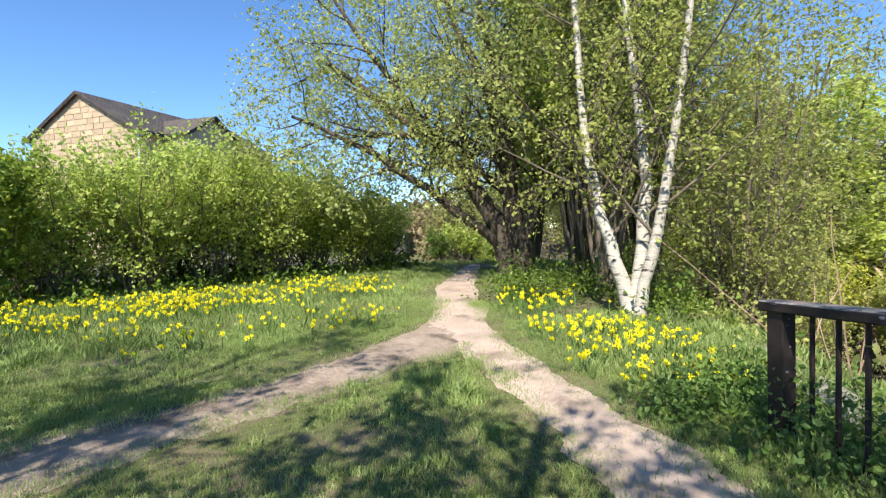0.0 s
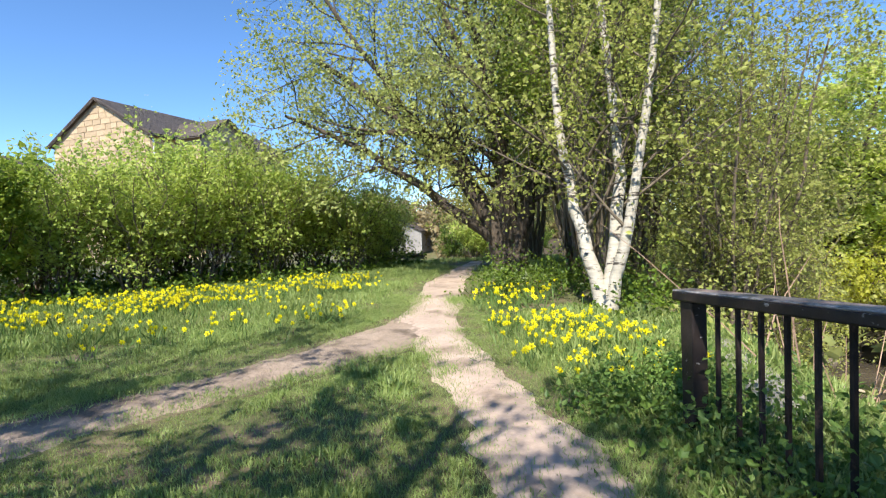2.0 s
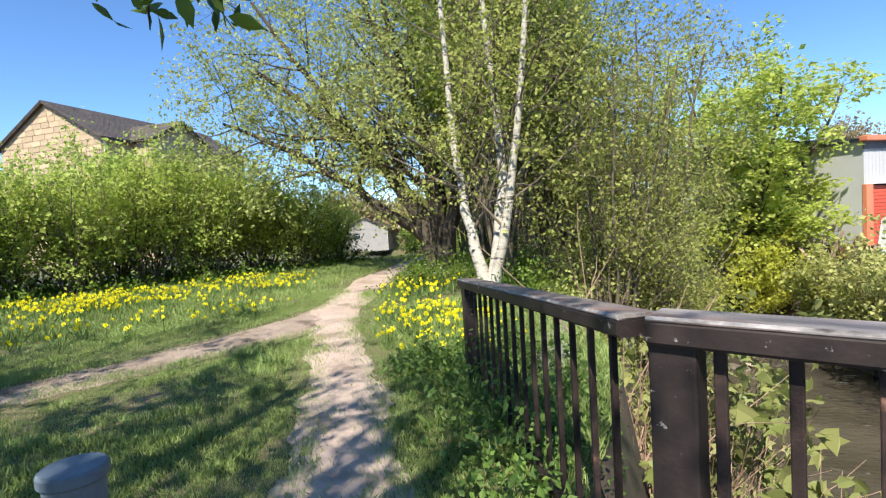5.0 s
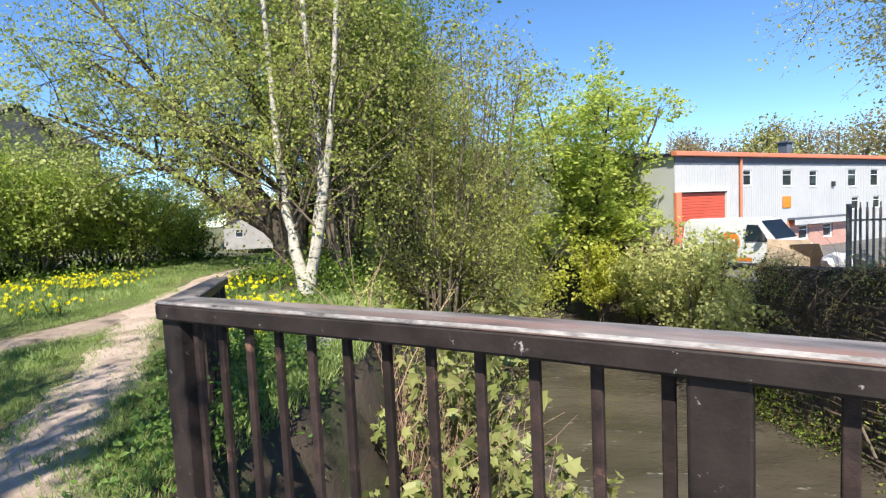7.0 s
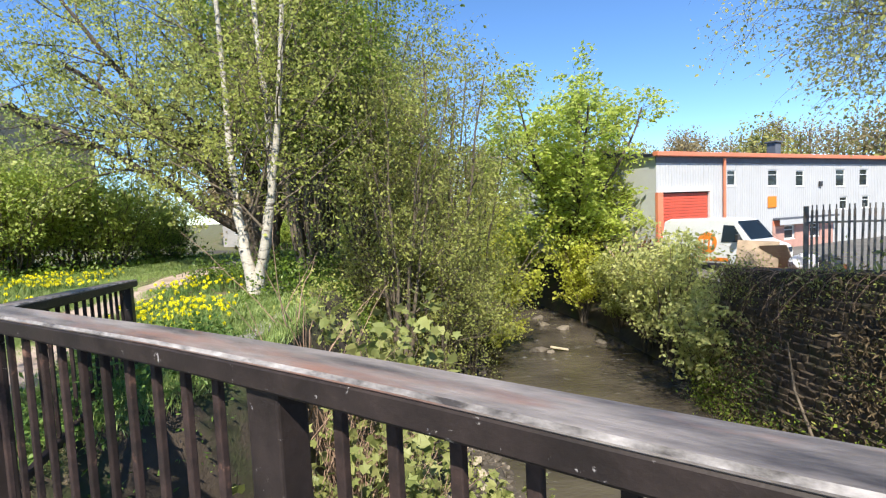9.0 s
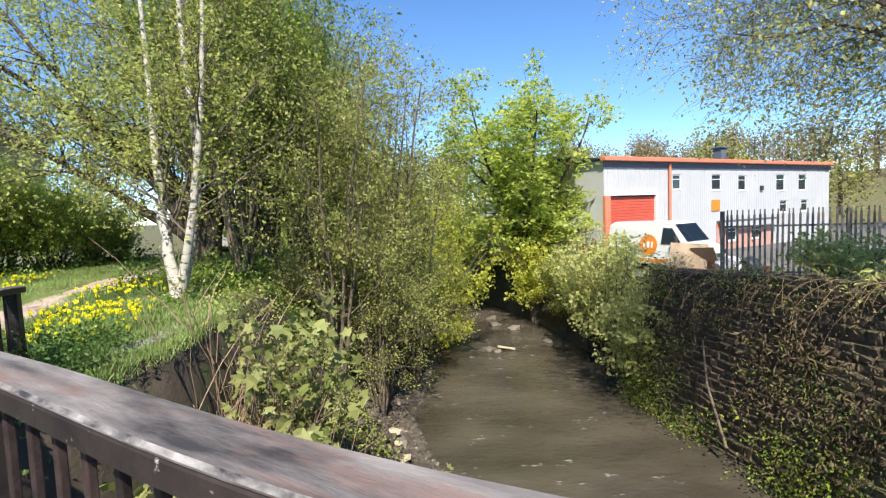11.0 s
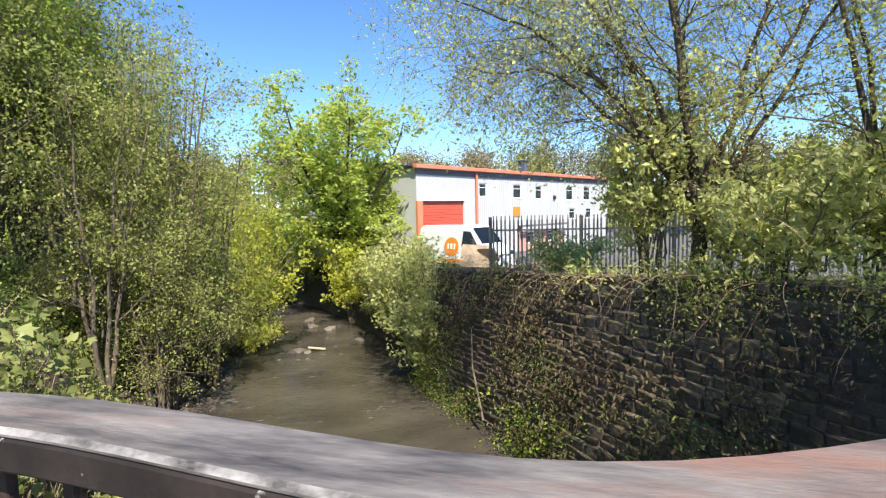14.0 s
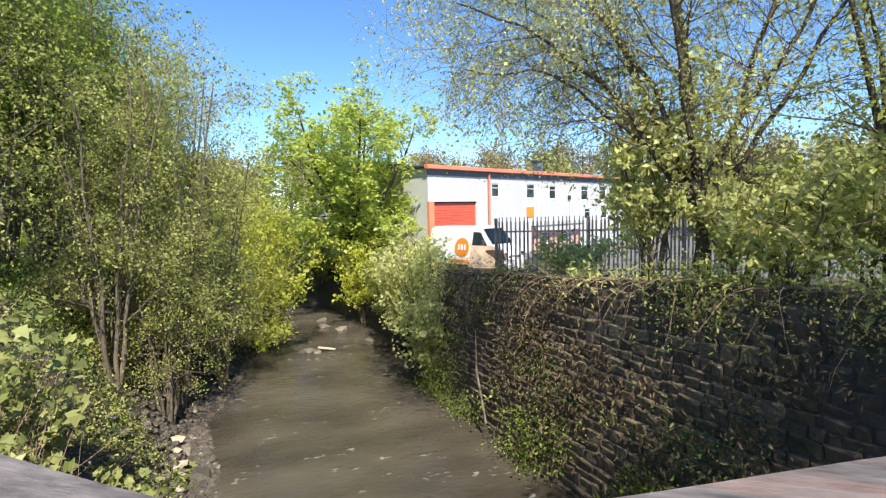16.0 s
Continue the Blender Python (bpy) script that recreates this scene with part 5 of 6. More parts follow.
# ---- the houses ----
def house(name, gable_a, gable_b, depth, eave, rise, base, label, wins=(), side_wins=(), wall_mat=None):
    """A gabled house; the gable stands from a to b, the rest behind it. Local x along the gable, y into the house."""
    root = tagged(new(name), label, "house")
    a, b = Vector((*gable_a, 0)), Vector((*gable_b, 0))
    w = (b - a).length
    root.matrix_basis = pose(a.x, a.y, base, 0, 0, math.degrees(math.atan2(b.y - a.y, b.x - a.x)))
    e = eave - base
    bm = bmesh.new()
    holes = [(x - ww / 2, x + ww / 2, z - hh / 2, z + hh / 2) for x, z, ww, hh in wins]
    wall_with_holes(bm, 0, w, 0, e, 0, 0.3, holes)
    box(bm, (0, 0.3, 0), (0.3, depth - 0.3, e))
    box(bm, (w - 0.3, 0.3, 0), (w, depth - 0.3, e))
    box(bm, (0, depth - 0.3, 0), (w, depth, e))
    for y0, y1 in ((0, 0.3), (depth - 0.3, depth)):
        tri = [[bm.verts.new(q) for q in ((0, y, e), (w, y, e), (w / 2, y, e + rise))] for y in (y0, y1)]
        bm.faces.new(tri[0])
        bm.faces.new(tri[1][::-1])
        for i in range(3):
            bm.faces.new((tri[0][i], tri[1][i], tri[1][(i + 1) % 3], tri[0][(i + 1) % 3]))
    bmesh.ops.recalc_face_normals(bm, faces=bm.faces)
    part("wall", bm, wall_mat or M_SANDSTONE, root)
    for side in (0, 1):
        x0, x1 = (-0.35, w / 2) if side == 0 else (w + 0.35, w / 2)
        k = rise / (w / 2)
        z0, z1 = e - 0.35 * k, e + rise

        def sheet(xa, xb, za, zb, thick):
            bm = bmesh.new()
            vs = [bm.verts.new(q) for q in ((xa, -0.3, za), (xa, depth + 0.3, za), (xb, depth + 0.3, zb), (xb, -0.3, zb))]
            vs2 = [bm.verts.new((q.co.x, q.co.y, q.co.z + thick)) for q in vs]
            bm.faces.new(vs)
            bm.faces.new(vs2[::-1])
            for j in range(4):
                bm.faces.new((vs[j], vs[(j + 1) % 4], vs2[(j + 1) % 4], vs2[j]))
            bmesh.ops.recalc_face_normals(bm, faces=bm.faces)
            return bm

        roof = part("roof", sheet(x0, x1, z0 - 0.02, z1 - 0.02, 0.03), M_SLATE, root)
        n = 22
        for i in range(n):
            u0, u1 = i / n, min((i + 1.25) / n, 1.0)
            part("tile_course", sheet(x0 + (x1 - x0) * u0, x0 + (x1 - x0) * u1, z0 + (z1 - z0) * u0 + 0.07, z0 + (z1 - z0) * u1 + 0.03, 0.035), M_SLATE, roof)
    for s in (-1, 1):
        bm = bmesh.new()
        p0, p1 = Vector((w / 2 + s * (w / 2 + 0.33), -0.2, e - 0.32 * rise / (w / 2))), Vector((w / 2, -0.2, e + rise + 0.02))
        vs = [bm.verts.new(q) for q in ((p0.x, -0.28, p0.z - 0.16), (p1.x, -0.28, p1.z - 0.16), (p1.x, -0.28, p1.z + 0.05), (p0.x, -0.28, p0.z + 0.05))]
        f = bm.faces.new(vs)
        bmesh.ops.solidify(bm, geom=[f], thickness=0.06)
        part("bargeboard", bm, M_SLATE, root)
    block("gutter", (w + 0.3, -0.2, e - 0.3), (w + 0.42, depth + 0.2, e - 0.18), M_PLASTIC, root, 0.02)
    bm = bmesh.new()
    cylinder(bm, 0.05, 0.05, e - 0.2, pose(w + 0.07, 0.1, 0), 10)
    part("downpipe", bm, M_WHITE, root)
    for x, z, ww, hh in wins:
        window(root, x, z, ww, hh).location.y = 0.1
    for y, z, ww, hh in side_wins:
        wv = window(root, w + 0.01, z, ww, hh)
        wv.location.y = y
        wv.rotation_euler = (0, 0, math.pi / 2)
    return root, w, e


big_house, hw, he = house("stone_house", (-40.9, 4.2), (-33.3, 8.6), 13.0, 8.0, 2.55, 0.0, "buff stone house with a dark tiled gable roof", wins=((3.0, 4.0, 1.2, 1.3), (6.6, 4.0, 1.2, 1.3)), side_wins=((3.0, 7.4, 1.1, 1.2), (6.2, 7.4, 1.1, 1.2)))
COURSES = (big_house, hw, he)
house("stone_house", (-32.9, 11.3), (-35.6, 15.4), 4.5, 8.0, 1.4, 0.0, "lower buff stone house wing with a tiled roof")
house("stone_house", (-52.0, -8.0), (-44.0, -1.5), 10.0, 6.4, 2.3, 0.0, "buff stone house with a low tiled roof")
# far houses at the end of the path
house("cottage", (-72, 49), (-66, 54), 9.0, 1.3, 1.9, -2.6, "distant grey house with a grey roof at the path's end", wall_mat=M_GREY_WALL, wins=((2.5, 2.6, 1.2, 1.2),))
house("cottage", (-62, 58), (-56, 62), 8.0, -0.4, 1.6, -2.8, "distant low grey-walled house among shrubs", wall_mat=M_GREY_WALL)
for seed, x, y, h, leaf in ((201, -24.5, 31, 2.2, M_HEDGE_LEAF), (202, -28, 33.5, 2.6, M_SYC_LEAF), (203, -22, 34, 2.4, M_PALE_LEAF), (204, -19.5, 27.5, 2.0, M_HEDGE_LEAF), (205, -32, 31.5, 3.0, M_DARK_LEAF), (206, -18.5, 21.5, 2.0, M_HEDGE_LEAF), (207, -11.6, 25.6, 3.2, M_HEDGE_LEAF), (208, -9.0, 32.6, 4.2, M_SYC_LEAF), (209, -12.5, 35.6, 4.6, M_HEDGE_LEAF), (210, -14.0, 29.5, 3.4, M_PALE_LEAF)):
    shrub("bush", seed, (x, y, gz(x, y) - 0.05), 10, 1.2, h, 26, 0.11, leaf, "rounded garden bush far down the path", group="far bushes")

# wooded hill far behind
def woods(name, seed, arc, dist, n, hgt, leaf, label, base, size, r_crown=(2.6, 4.6)):
    g = np.random.default_rng(seed)
    pos, trunks = [], []
    for _ in range(n):
        a = radians(g.uniform(*arc))
        d = g.uniform(*dist)
        c = np.array((8 + math.sin(a) * d, 3 + math.cos(a) * d, base + (d - dist[0]) * 0.12))
        r = g.uniform(*r_crown)
        h = hgt * g.uniform(0.7, 1.15)
        q = g.normal(size=(1150, 3))
        q /= np.linalg.norm(q, axis=1)[:, None]
        q *= g.uniform(0.3, 1.0, 1150)[:, None]
        lump = 1 + 0.25 * np.sin(q[:, 0:1] * 7 + d) * np.cos(q[:, 1:2] * 6 - d)
        pos.append(c + np.array((0, 0, h - r)) + q * lump * r * np.array((1, 1, 1.15)))
        tp = np.array([c, c + np.array((0, 0, h * 0.6)), c + np.array((g.normal() * 0.4, g.normal() * 0.4, h * 0.85))])
        trunks.append((tp, np.array((0.25, 0.18, 0.05)), 5))
        for _k in range(5):
            b = branch(g, tp[0] + (tp[2] - tp[0]) * g.uniform(0.4, 0.8), g.normal(size=3) + np.array((0, 0, 0.9)), r * 0.8, 0.08, 4, 0.1, 0.05)
            trunks.append((b[0], b[1], 3))
    root = tagged(new(name), label, "woodland", kind="stuff")
    v, f = scatter(g, np.concatenate(pos), size, LEAF, LEAF_F, 0.1)
    part("foliage", mesh_from("foliage", v, f, leaf), leaf, root)
    v, f = tubes(trunks)
    part("trunks", mesh_from("trunks", v, f, M_BARK), M_BARK, root)


woods("woods", 301, (-46, 40), (70, 120), 92, 9.0, M_FAR_LEAF, "brownish spring woodland on the far hillside", 0.5, 0.34)
woods("woods", 302, (-25, 55), (56, 80), 26, 9.0, M_FAR_GREEN, "green and brown trees behind the works", -1.0, 0.3)
woods("woods", 304, (-52, -33), (52, 72), 20, 8.5, M_FAR_GREEN, "trees beyond the river bend", -2.5, 0.3)
woods("woods", 303, (-62, -42), (70, 130), 22, 6.0, M_FAR_LEAF, "distant trees beyond the path's end", -3.0, 0.7)

# hillside rising behind the works
hv, hf = [], []
HN = 40
for i in range(HN + 1):
    a = radians(-40 + 110 * i / HN)
    for d, z in ((66, -2.0), (90, 3.0), (130, 7.5), (220, 9.0)):
        k = math.sin(math.pi * i / HN) ** 0.5
        hv.append((8 + math.sin(a) * d, 3 + math.cos(a) * d, -3 + (z + 3) * k + 1.2 * math.sin(a * 9 + d)))
for i in range(HN):
    for j in range(3):
        hf.append((i * 4 + j, i * 4 + j + 4, i * 4 + j + 5, i * 4 + j + 1))
tagged(new("hillside", mesh_from("hillside", np.array(hv), hf, M_GRASS_GROUND, True)), "low wooded hillside behind the works", "hill", kind="structure")

# ---- trees behind the walker, shading the grass: the laurel reaches into view, the others are unseen additions ----
over = [stem([(0, 0, -0.2), (0.05, 0.1, 2.0), (-0.3, 0.6, 4.2), (-0.5, 1.2, 7.0)], 0.2, 0.05, 10, 401),
        stem([(0, 0, 2.0), (-0.9, 0.5, 3.6), (-2.0, 0.9, 5.4)], 0.11, 0.04, 8, 404),
        stem([(0, 0, 2.4), (1.2, 0.6, 4.0), (2.4, 1.0, 5.4)], 0.11, 0.04, 8, 403)]
laurel = tree("laurel_tree", 404, (2.7, -1.5, -0.05), over, [(10, 0.35, 2.3, 55, 0.05, 0.14, 0.45), (6, 0.2, 1.2, 45, 0.0, 0.16, 0.5), (4, 0.3, 0.5, 45, -0.02, 0.2, 0.6)], 7, 0.10, 0.10,
     M_BARK, M_DARK_LEAF, "broad-leaved tree overhanging the path beside the bridge")
# its low bough over the path
g = np.random.default_rng(410)
bough = stem([(0, 0.05, 1.9), (0.0, 0.8, 2.9), (-0.2, 2.6, 2.65), (-0.38, 3.8, 2.2), (-0.48, 4.35, 2.0)], 0.06, 0.006, 14, 402, 0.015)
shoots = [branch(g, bough[0][k], g.normal(size=3) * 0.6 + np.array((-0.3, 0.5, -0.15)), g.uniform(0.12, 0.28), 0.005, 5, 0.15, -0.04) for k in (9, 10, 10, 11, 11, 11, 12, 12, 12, 12, 13, 13, 13, 13, 13, 12, 11, 10)]
v, f = tubes([(*bough, 7)] + [(*b, 4) for b in shoots])
part("bough", mesh_from("bough", v, f, M_BARK, True), M_BARK, laurel)
v, f = scatter(g, leaves_on(g, shoots, 13, 0.03), 0.055, OVAL, OVAL_F, 0.5)
part("leaf_spray", mesh_from("leaf_spray", v, f, M_DARK_LEAF), M_DARK_LEAF, laurel)
# unseen tree, added to throw dappled shade on the footbridge
shade_tree = tree("ash_tree", 405, (10.4, -2.6, -0.6), multi_stem(406, 5, 2.6, 8.0, 0.14), [(7, 0.3, 2.4, 50, 0.05, 0.14, 0.45), (5, 0.2, 1.2, 45, -0.02, 0.16, 0.5), (4, 0.2, 0.6, 45, -0.05, 0.2, 0.6)], 10, 0.12, 0.105,
     M_BARK, M_HEDGE_LEAF, "unseen open leafy tree added to shade bridge, wall and grass")
# out-of-view crown added only to shade the near end of the path
tree("holly_tree", 407, (3.3, -1.9, 0.0), [stem([(0, -0.2, -2.6), (0.2, 0.7, 4.2), (0.7, 2.3, 6.2), (0.9, 3.0, 6.8)], 0.13, 0.04, 9, 408), stem([(0, 0, 2.4), (0.3, 1.0, 4.9), (0.1, 2.2, 6.6)], 0.09, 0.03, 8, 409)],
     [(9, 0.5, 1.2, 60, 0.03, 0.14, 0.45), (6, 0.2, 0.7, 45, 0.0, 0.16, 0.5), (4, 0.3, 0.35, 45, 0.0, 0.2, 0.6)], 5, 0.10, 0.09, M_BARK, M_DARK_LEAF, "unseen dense dark tree added to shade the path's end")
# further unseen copies, set where they shade the wall, river and lawn
copy_thing(shade_tree, pose(17.6, 4.2, 0.0, 0, 0, 60))
copy_thing(shade_tree, pose(15.6, 5.2, -0.2, 0, 0, 140))
copy_thing(shade_tree, pose(14.8, 3.4, -0.2, 0, 0, 20))
copy_thing(shade_tree, pose(16.8, 6.6, -0.2, 0, 0, 250))
copy_thing(shade_tree, pose(-0.9, -3.0, -0.1, 0, 0, 110))
copy_thing(shade_tree, pose(1.7, -4.4, -0.1, 0, 0, 300))
copy_thing(shade_tree, pose(5.4, -4.2, -0.4, 0, 0, 200))

# ---- plants on the bank beside the bridge ----
maple = shrub("maple_sapling", 501, (2.1, 6.9, gz(2.1, 6.9) - 0.1), 9, 0.9, 2.3, 5, 0.125, M_MAPLE_LEAF, "pale young maple with lobed leaves below the railing", 0.018, 0.35, LOBED, LOBED_F, 4)
shrub("maple_sapling", 502, (1.3, 8.3, gz(1.3, 8.3) - 0.1), 9, 0.9, 2.9, 4, 0.145, M_MAPLE_LEAF, "pale young maple with lobed leaves below the railing", 0.018, 0.35, LOBED, LOBED_F, 4)
shrub("maple_sapling", 503, (2.2, 9.0, gz(2.2, 9.0) - 0.1), 8, 0.8, 1.4, 6, 0.12, M_MAPLE_LEAF, "low maple seedling at the water's edge", 0.014, 0.3, LOBED, LOBED_F, 4)
g = np.random.default_rng(77)
canes = []
for _ in range(330):
    x, y = (1.0 if _ % 3 else 1.7) + g.normal() * 0.34, (8.0 if _ % 3 else 7.2) + g.normal() * 0.32
    b = branch(g, (x, y, gz(x, y)), (g.normal() * 0.35, g.normal() * 0.35, 1), g.uniform(1.0, 2.5), 0.010, 6, 0.12, 0.0)
    canes.append((b[0], b[1], 3))
v, f = tubes(canes)
tagged(new("dry_canes", mesh_from("dry_canes", v, f, M_DRY)), "dry pinkish-brown dead stems on the bank", "plants", kind="stuff")


def clumps(name, spots, per, reach, high, size, leaf, seed, label, shape=LEAF, droop=-0.2, category="plants"):
    g = np.random.default_rng(seed)
    pos = []
    for x, y in spots:
        if off_path(np.array([x]), np.array([y]))[0] < 0.55 and name == "undergrowth":
            continue
        q = g.normal(size=(per, 2)) * reach
        px, py = x + q[:, 0], y + q[:, 1]
        pos.append(np.stack([px, py, height(px, py) + np.abs(g.normal(size=per)) * high * np.exp(-(q ** 2).sum(1) / (2 * reach ** 2))], 1))
    v, f = scatter(g, np.concatenate(pos), size, shape, LEAF_F, droop)
    return tagged(new(name, mesh_from(name, v, f, leaf)), label, category, kind="stuff")


gs = random.Random(8)
clumps("nettles", [(gs.uniform(-0.4, 0.5), gs.uniform(5.2, 6.6)) for _ in range(10)] + [(1.2, 4.75), (0.8, 5.0), (1.6, 4.5), (0.4, 5.3), (1.5, 5.0), (1.2, 5.5), (0.9, 5.9), (1.9, 4.2), (0.5, 6.4)], 420, 0.22, 0.24, 0.042, M_WEED, 601, "dark green nettles and docks round the railing's foot")
# dark leaf colour paints in the shade under the tree crowns
clumps("undergrowth", [(gs.uniform(-7.5, -1.4), gs.uniform(8.6, 13.0)) for _ in range(60)], 190, 0.35, 0.42, 0.065, M_DARK_LEAF, 602, "low leafy undergrowth below the trees, darkened for canopy shade")
clumps("undergrowth", [(gs.uniform(-1.5, 0.6), gs.uniform(8.2, 11.5)) for _ in range(16)], 260, 0.32, 0.5, 0.058, M_BANK_LEAF, 603, "leafy undergrowth spilling down the river bank")
clumps("undergrowth", [(-1.3 - 0.62 * k + gs.uniform(-0.9, 0.3), 11.2 + 0.95 * k * 0.62 + gs.uniform(-0.5, 0.5)) for k in [gs.uniform(0, 10) for _ in range(40)]], 240, 0.32, 0.42, 0.058, M_BANK_LEAF, 606, "leafy weeds and scrub covering the river bank")
# dark filling at the hedge: its shade is put into the leaf colour
clumps("undergrowth", [(gs.uniform(-13.0, -11.0), gs.uniform(-2, 12)) for _ in range(60)], 110, 0.35, 0.35, 0.09, M_DARK_LEAF, 604, "weeds along the hedge bottom, leaves darkened for shade")
clumps("undergrowth", [(gs.uniform(-16.5, -13.5), gs.uniform(-4, 14)) for _ in range(90)], 120, 0.5, 0.7, 0.12, M_DARK_LEAF, 607, "weeds and brambles added behind the hedge, leaves darkened for shade")
clumps("undergrowth", [(-3.0 + 0.72 * k + gs.uniform(-0.5, 0.5) - 6, 15 + 1.05 * (-k) + 8 + gs.uniform(-0.4, 0.4)) for k in range(0, 2)], 150, 0.45, 0.5, 0.08, M_BANK_LEAF, 605, "weeds at the foot of the bank")

# ---- daffodils ----
def daffodils(name, seed, n, place, label, high=0.26):
    """Single flowers: six petals and a trumpet on a stalk, with strap leaves."""
    g = np.random.default_rng(seed)
    root = tagged(new(name), label, "flowers", kind="stuff")
    bv, bf, sv, lv = [], [], [], []
    for _ in range(n):
        x, y = place(g)
        z = gz(x, y)
        h = high * g.uniform(0.7, 1.25)
        top = np.array((x + g.normal() * 0.05, y + g.normal() * 0.05, z + h))
        sv.append((np.array([(x, y, z), (x * 0.4 + top[0] * 0.6, y * 0.4 + top[1] * 0.6, z + h * 0.6), top]), np.array((0.005, 0.005, 0.004)), 3))
        a = g.uniform(0, 2 * math.pi)
        d = np.array((math.cos(a), math.sin(a), g.uniform(-0.1, 0.5)))
        d /= np.linalg.norm(d)
        u = np.cross(d, (0, 0, 1))
        u /= np.linalg.norm(u)
        w = np.cross(u, d)
        s = g.uniform(0.030, 0.042)
        for k in range(6):
            t = k * math.pi / 3
            r1, r2 = math.cos(t) * u + math.sin(t) * w, -math.sin(t) * u + math.cos(t) * w
            o = len(bv)
            bv += [top, top + s * (0.62 * r1 + 0.30 * r2 + 0.10 * d), top + s * (1.1 * r1 + 0.05 * d), top + s * (0.62 * r1 - 0.30 * r2 + 0.10 * d)]
            bf.append((o, o + 1, o + 2, o + 3))
        o = len(bv)
        ring = [(math.cos(k * math.pi / 3) * u + math.sin(k * math.pi / 3) * w) for k in range(6)]
        bv += [top + s * 0.24 * q for q in ring] + [top + s * (0.42 * q + 0.75 * d) for q in ring]
        bf += [(o + k, o + (k + 1) % 6, o + 6 + (k + 1) % 6, o + 6 + k) for k in range(6)]
        for k in range(4):
            lv.append((x + g.normal() * 0.04, y + g.normal() * 0.04, z))
    part("blooms", mesh_from("blooms", np.array(bv), bf, M_DAFF), M_DAFF, root, "bright yellow flower heads")
    v, f = tubes(sv)
    part("stalks", mesh_from("stalks", v, f, M_DAFF_LEAF), M_DAFF_LEAF, root)
    v, f = scatter(g, np.array(lv), high * 0.95, np.array([(0.02, 0, 0), (0.035, 0.5, 0), (0, 1, 0.06), (-0.035, 0.5, 0)]), LEAF_F, -1.6)
    part("leaves", mesh_from("leaves", v, f, M_DAFF_LEAF), M_DAFF_LEAF, root)
    return root


def bed(cx0, cx1, cy0, cy1, bunch=0.35, seed=0, n=40):
    r = random.Random(seed)
    heads = [(r.uniform(cx0, cx1), r.uniform(cy0, cy1)) for _ in range(n)]

    def place(g):
        for _ in range(30):
            c = heads[int(g.integers(len(heads)))]
            x, y = c[0] + g.normal() * bunch, c[1] + g.normal() * bunch
            if off_path(np.array([x]), np.array([y]))[0] > 0.15:
                return x, y
        return x, y
    return place


daffodils("daffodils", 701, 800, bed(-10.8, -7.4, 0.0, 9.0, 0.3, 1, 60), "broad drift of yellow daffodils in the meadow", 0.22)
daffodils("daffodils", 702, 90, bed(-7.0, -4.6, 2.2, 6.2, 0.4, 2, 20), "scattered yellow daffodils in the lawn", 0.22)
daffodils("daffodils", 703, 150, bed(-3.4, -0.9, 6.5, 7.7, 0.26, 3, 26), "yellow daffodils beside the path below the birch", 0.19)
daffodils("daffodils", 704, 40, bed(-1.8, -0.2, 5.9, 6.6, 0.2, 4, 10), "a few daffodils and dandelions by the path's edge", 0.15)
daffodils("daffodils", 705, 70, bed(-5.4, -3.4, 7.8, 9.2, 0.3, 5, 12), "yellow daffodils at the willow's foot")
daffodils("dandelions", 706, 14, bed(11.3, 12.8, 12.9, 13.6, 0.25, 6, 6), "a few yellow dandelions along the wall's top", 0.3)

# ---- grass ----
BLADE = np.array([(-0.05, 0, 0), (0.05, 0, 0), (0.03, 0.6, 0.05), (0.0, 1.0, 0.22), (-0.03, 0.6, 0.05)])
BLADE_F = [(0, 1, 2, 3, 4)]


def grass(name, seed, n, x0, x1, y0, y1, size, label, keep=0.0, near=99.0, edge=0.4):
    g = np.random.default_rng(seed)
    x, y = g.uniform(x0, x1, n), g.uniform(y0, y1, n)
    patch = 0.5 + 0.5 * np.sin(x * 1.9 + 1.3 * np.sin(y * 1.3)) * np.sin(y * 1.7 + 1.1 * np.sin(x * 1.1))
    d = off_path(x, y)
    z = height(x, y)
    ok = (d + 0.16 * g.normal(size=n) > keep) & (z > -0.12) & (d < near) & (g.uniform(size=n) < 0.45 + 0.55 * patch)
    x, y, z, d, patch = x[ok], y[ok], z[ok], d[ok], patch[ok]
    pos = np.stack([x, y, z - 0.01 + 0.03 * (d < 0.03)], 1)
    tuft = np.sin(x * 5.3 + 2 * np.sin(y * 3.1)) * np.sin(y * 4.7 + 2 * np.sin(x * 2.9))
    s = size * (edge + (1 - edge) * np.clip(d * 1.6, 0, 1)) * (0.55 + 0.5 * patch + 0.8 * np.clip(tuft, 0, 1) ** 2)
    yv = g.normal(size=(len(x), 3)) * 0.42
    yv[:, 2] = 1
    yv /= np.linalg.norm(yv, axis=1)[:, None]
    xv = np.cross(yv, g.normal(size=(len(x), 3)))
    xv /= np.linalg.norm(xv, axis=1)[:, None]
    zv = np.cross(xv, yv)
    sw = np.maximum(s, 0.6 * size)
    v = pos[:, None, :] + (sw[:, None, None] * BLADE[None, :, 0:1] * xv[:, None, :] + s[:, None, None] * (BLADE[None, :, 1:2] * yv[:, None, :] + BLADE[None, :, 2:3] * zv[:, None, :]))
    f = (np.arange(5)[None, :] + (np.arange(len(x)) * 5)[:, None])
    return tagged(new(name, mesh_from(name, v.reshape(-1, 3), f, M_GRASS)), label, "grass", kind="stuff")


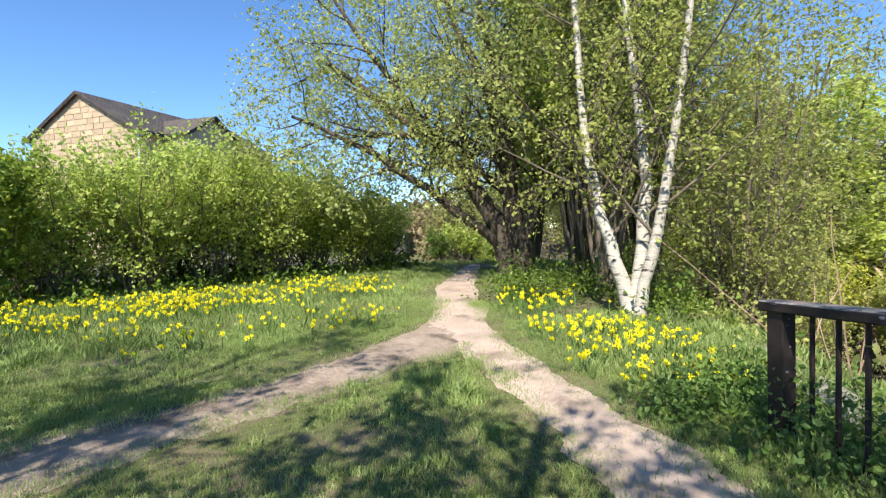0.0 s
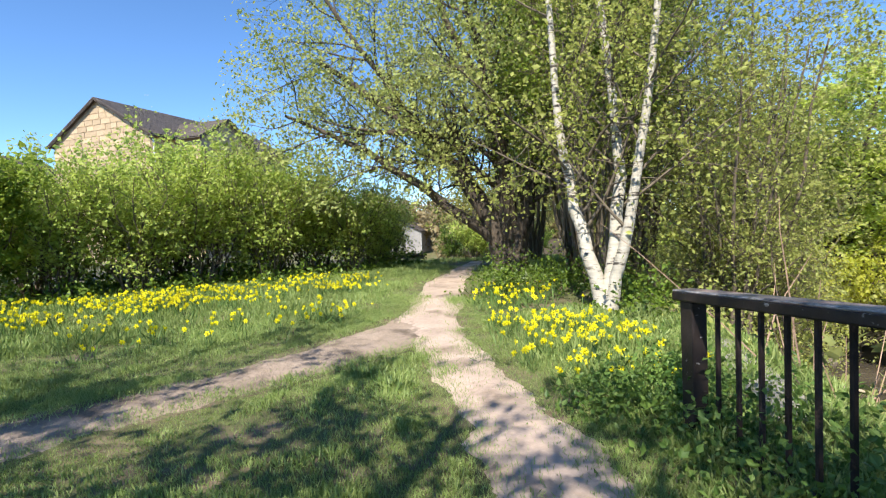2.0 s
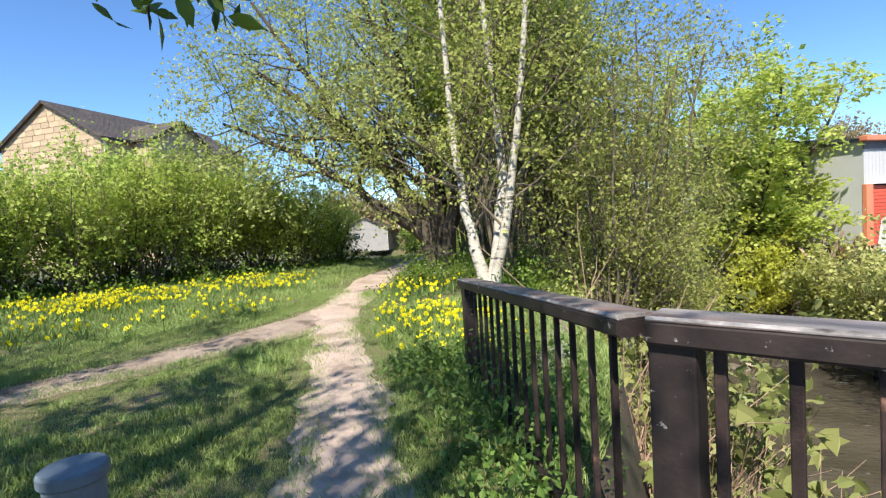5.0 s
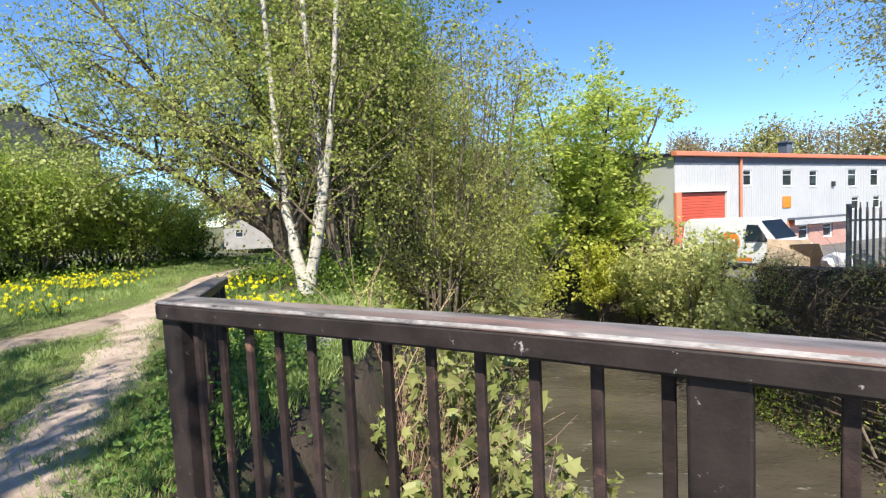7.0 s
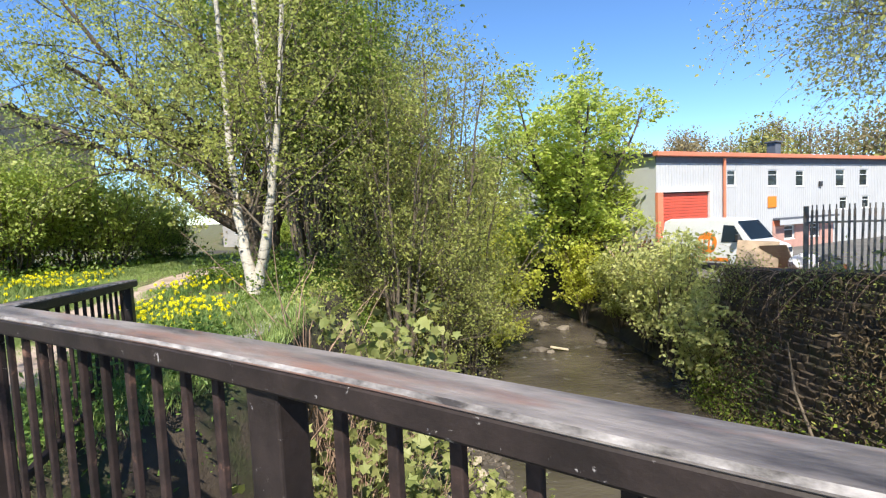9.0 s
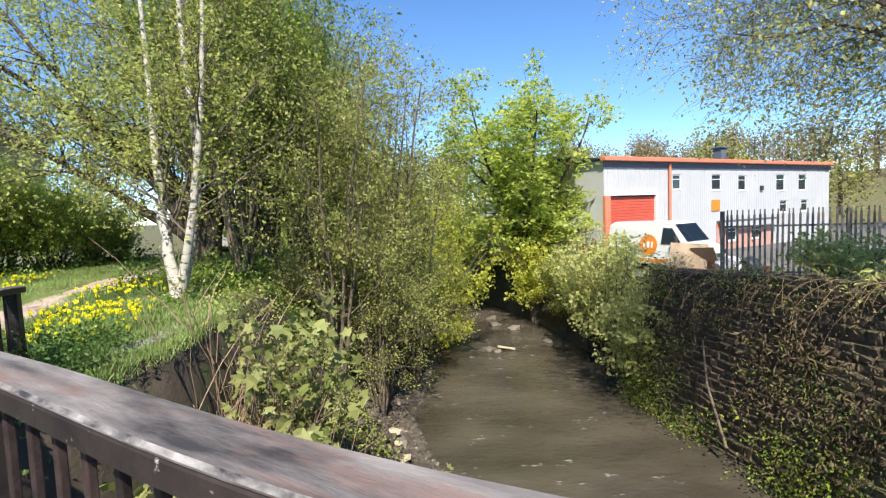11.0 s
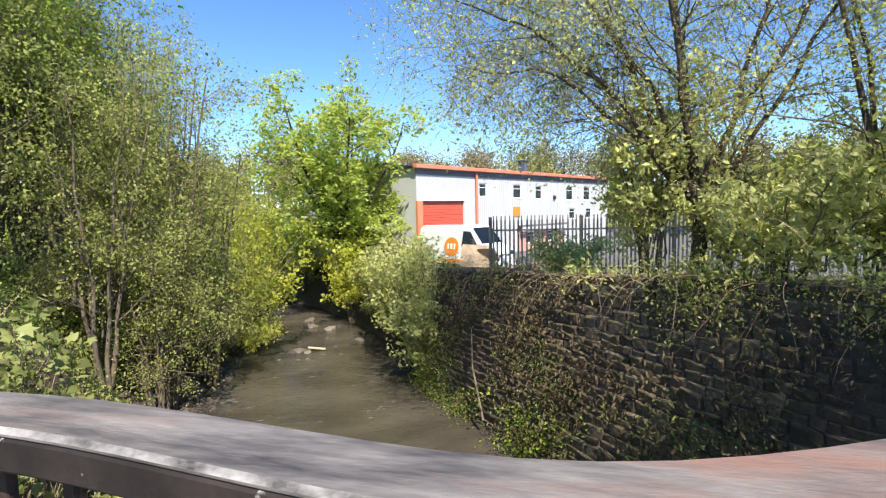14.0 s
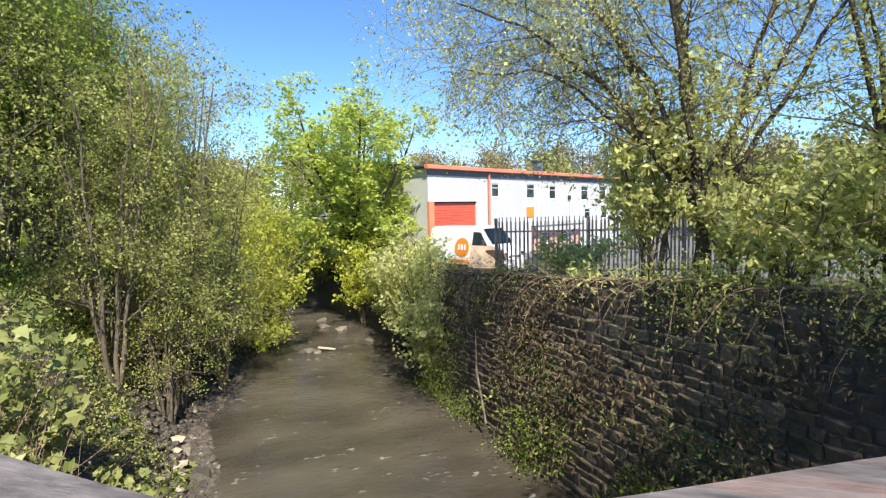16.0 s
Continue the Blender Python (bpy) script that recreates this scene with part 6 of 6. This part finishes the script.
grass("grass", 801, 230000, -6.5, 2.2, 0.2, 8.4, 0.07, "rough tufted meadow grass", -0.1, edge=0.65)
grass("grass", 805, 260000, -7.0, 2.0, 0.2, 8.6, 0.055, "short trodden grass along the path edges", -0.1, 0.45, 0.85)
grass("grass", 802, 110000, -13.5, -6.0, -2.0, 14.0, 0.13, "longer meadow grass towards the hedge", 0.08)
grass("grass", 803, 30000, -3.2, 2.2, 4.6, 9.0, 0.14, "long grass beside the railing and path", 0.25)
grass("grass", 804, 40000, -22.0, -8.0, 11.0, 28.0, 0.15, "meadow grass far along the path", 0.45)

# ---- the river's stones ----
def pebble(seed):
    r = random.Random(seed)
    bm = bmesh.new()
    bmesh.ops.create_icosphere(bm, subdivisions=1, radius=1.0)
    for v in bm.verts:
        v.co *= 1 + r.uniform(-0.22, 0.22)
        v.co.z *= 0.55
    me = bpy.data.meshes.new("stone")
    bm.to_mesh(me)
    bm.free()
    me.materials.append(M_RIVER_STONE)
    return me


slab_me = pebble(950)
slab_me.materials[0] = M_WALLPALE
pebbles = [pebble(900 + k) for k in range(6)]
rr = random.Random(31)
BIG = [(-2.75, 21.8, 0.32), (-3.0, 21.6, 0.25), (-2.3, 21.7, 0.2), (-3.4, 25.6, 0.35), (-5.4, 27.2, 0.35), (-1.0, 24.0, 0.3), (0.45, 12.3, 0.34), (-0.9, 13.1, 0.4), (-0.4, 12.7, 0.3), (-4.6, 26.0, 0.4)]
for x, y, s in BIG:
    o = tagged(new("boulder", pebbles[rr.randrange(6)]), "pale wet boulder in the river", "boulder", "river boulders")
    o.matrix_basis = pose(x, y, WATER - 0.02 + 0.1 * s, rr.uniform(-15, 15), rr.uniform(-15, 15), rr.uniform(0, 360))
    o.scale = (s, s * 0.8, s * 0.8)
pv, pf = [], []
for i in range(1900):
    k = rr.random()
    q = LEFT_EDGE
    seg = rr.randrange(3, 8)
    a, b = q[seg], q[seg + 1]
    u = rr.random()
    off = abs(rr.gauss(0.35, 0.6))
    nrm = np.array((-(b - a)[1], (b - a)[0]))
    nrm = nrm / np.linalg.norm(nrm)
    p = a + (b - a) * u + nrm * (off - 0.35)
    s = rr.uniform(0.04, 0.16)
    m = pose(p[0], p[1], max(gz(p[0], p[1]), WATER - 0.03) + s * 0.15, rr.uniform(-25, 25), rr.uniform(-25, 25), rr.uniform(0, 360)) @ Matrix.Diagonal((s, s * 0.8, s, 1))
    me = pebbles[rr.randrange(6)]
    o = len(pv)
    pv += [(m @ v.co).to_tuple() for v in me.vertices]
    pf += [tuple(o + j for j in poly.vertices) for poly in me.polygons]
tagged(new("shingle", mesh_from("shingle", np.array(pv), pf, M_SHINGLE)), "grey-brown stones along the water's edge", "stones", kind="stuff")
for x, y, s in ((0.42, 11.75, 0.30), (0.75, 11.45, 0.22), (0.05, 12.15, 0.24), (-0.5, 12.6, 0.2), (-1.0, 13.1, 0.26), (0.2, 11.9, 0.16)):
    o = tagged(new("boulder", slab_me), "pale flat stone at the water's edge", "boulder", "bank stones")
    o.matrix_basis = pose(x, y, max(gz(x, y), WATER) + 0.04, rr.uniform(-12, 12), rr.uniform(-12, 12), rr.uniform(0, 360))
    o.scale = (s, s * 0.7, s * 0.5)
plank_ob = tagged(new("plank"), "pale broken plank lying across river stones", "plank")
plank_ob.matrix_basis = pose(-2.1, 22.1, WATER + 0.1, 4, 8, 22)
block("board", (-0.36, -0.08, -0.02), (0.36, 0.08, 0.02), M_WOOD_PALE, plank_ob, 0.006)
log = tagged(new("branch"), "grey dead branch leaning against the wall", "branch")
bp_ = [wall_point(4.2, 0.15, 0.35), wall_point(3.2, 0.4, 0.25), wall_point(2.7, 0.62, 0.15)]
v, f = tubes([(np.array([tuple(q) for q in bp_]), np.array((0.035, 0.03, 0.015)), 7)])
part("limb", mesh_from("limb", v, f, M_TWIG, True), M_TWIG, log)

# ---- single stones of walls, last ----
for me, m in STONE_PARTS:
    o = new("stone", me)
    o.parent = stone_wall
    o.matrix_basis = m
# coursed blocks of the house gable
root, w_, e_ = COURSES
bm = bmesh.new()
box(bm, (0, -0.03, 0), (1, 0.0, 1), 0.0)
blk = bpy.data.meshes.new("stone_block")
bm.to_mesh(blk)
bm.free()
blk.materials.append(M_COURSE)
rb = random.Random(44)
zz = 4.6
while zz < e_ + 2.3:
    hh = 0.36
    half = w_ / 2 if zz < e_ - 0.1 else (w_ / 2) * (1 - (zz + hh - e_) / 2.55)
    x = w_ / 2 - half + 0.02
    while x < w_ / 2 + half - 0.25:
        ww = min(rb.uniform(0.5, 1.1), w_ / 2 + half - x)
        o = new("stone_block", blk)
        o.parent = root
        o.matrix_basis = Matrix.Translation((x, 0, zz)) @ Matrix.Diagonal((ww - 0.035, 1 + rb.uniform(-0.3, 0.5), hh - 0.035, 1))
        x += ww
    zz += hh
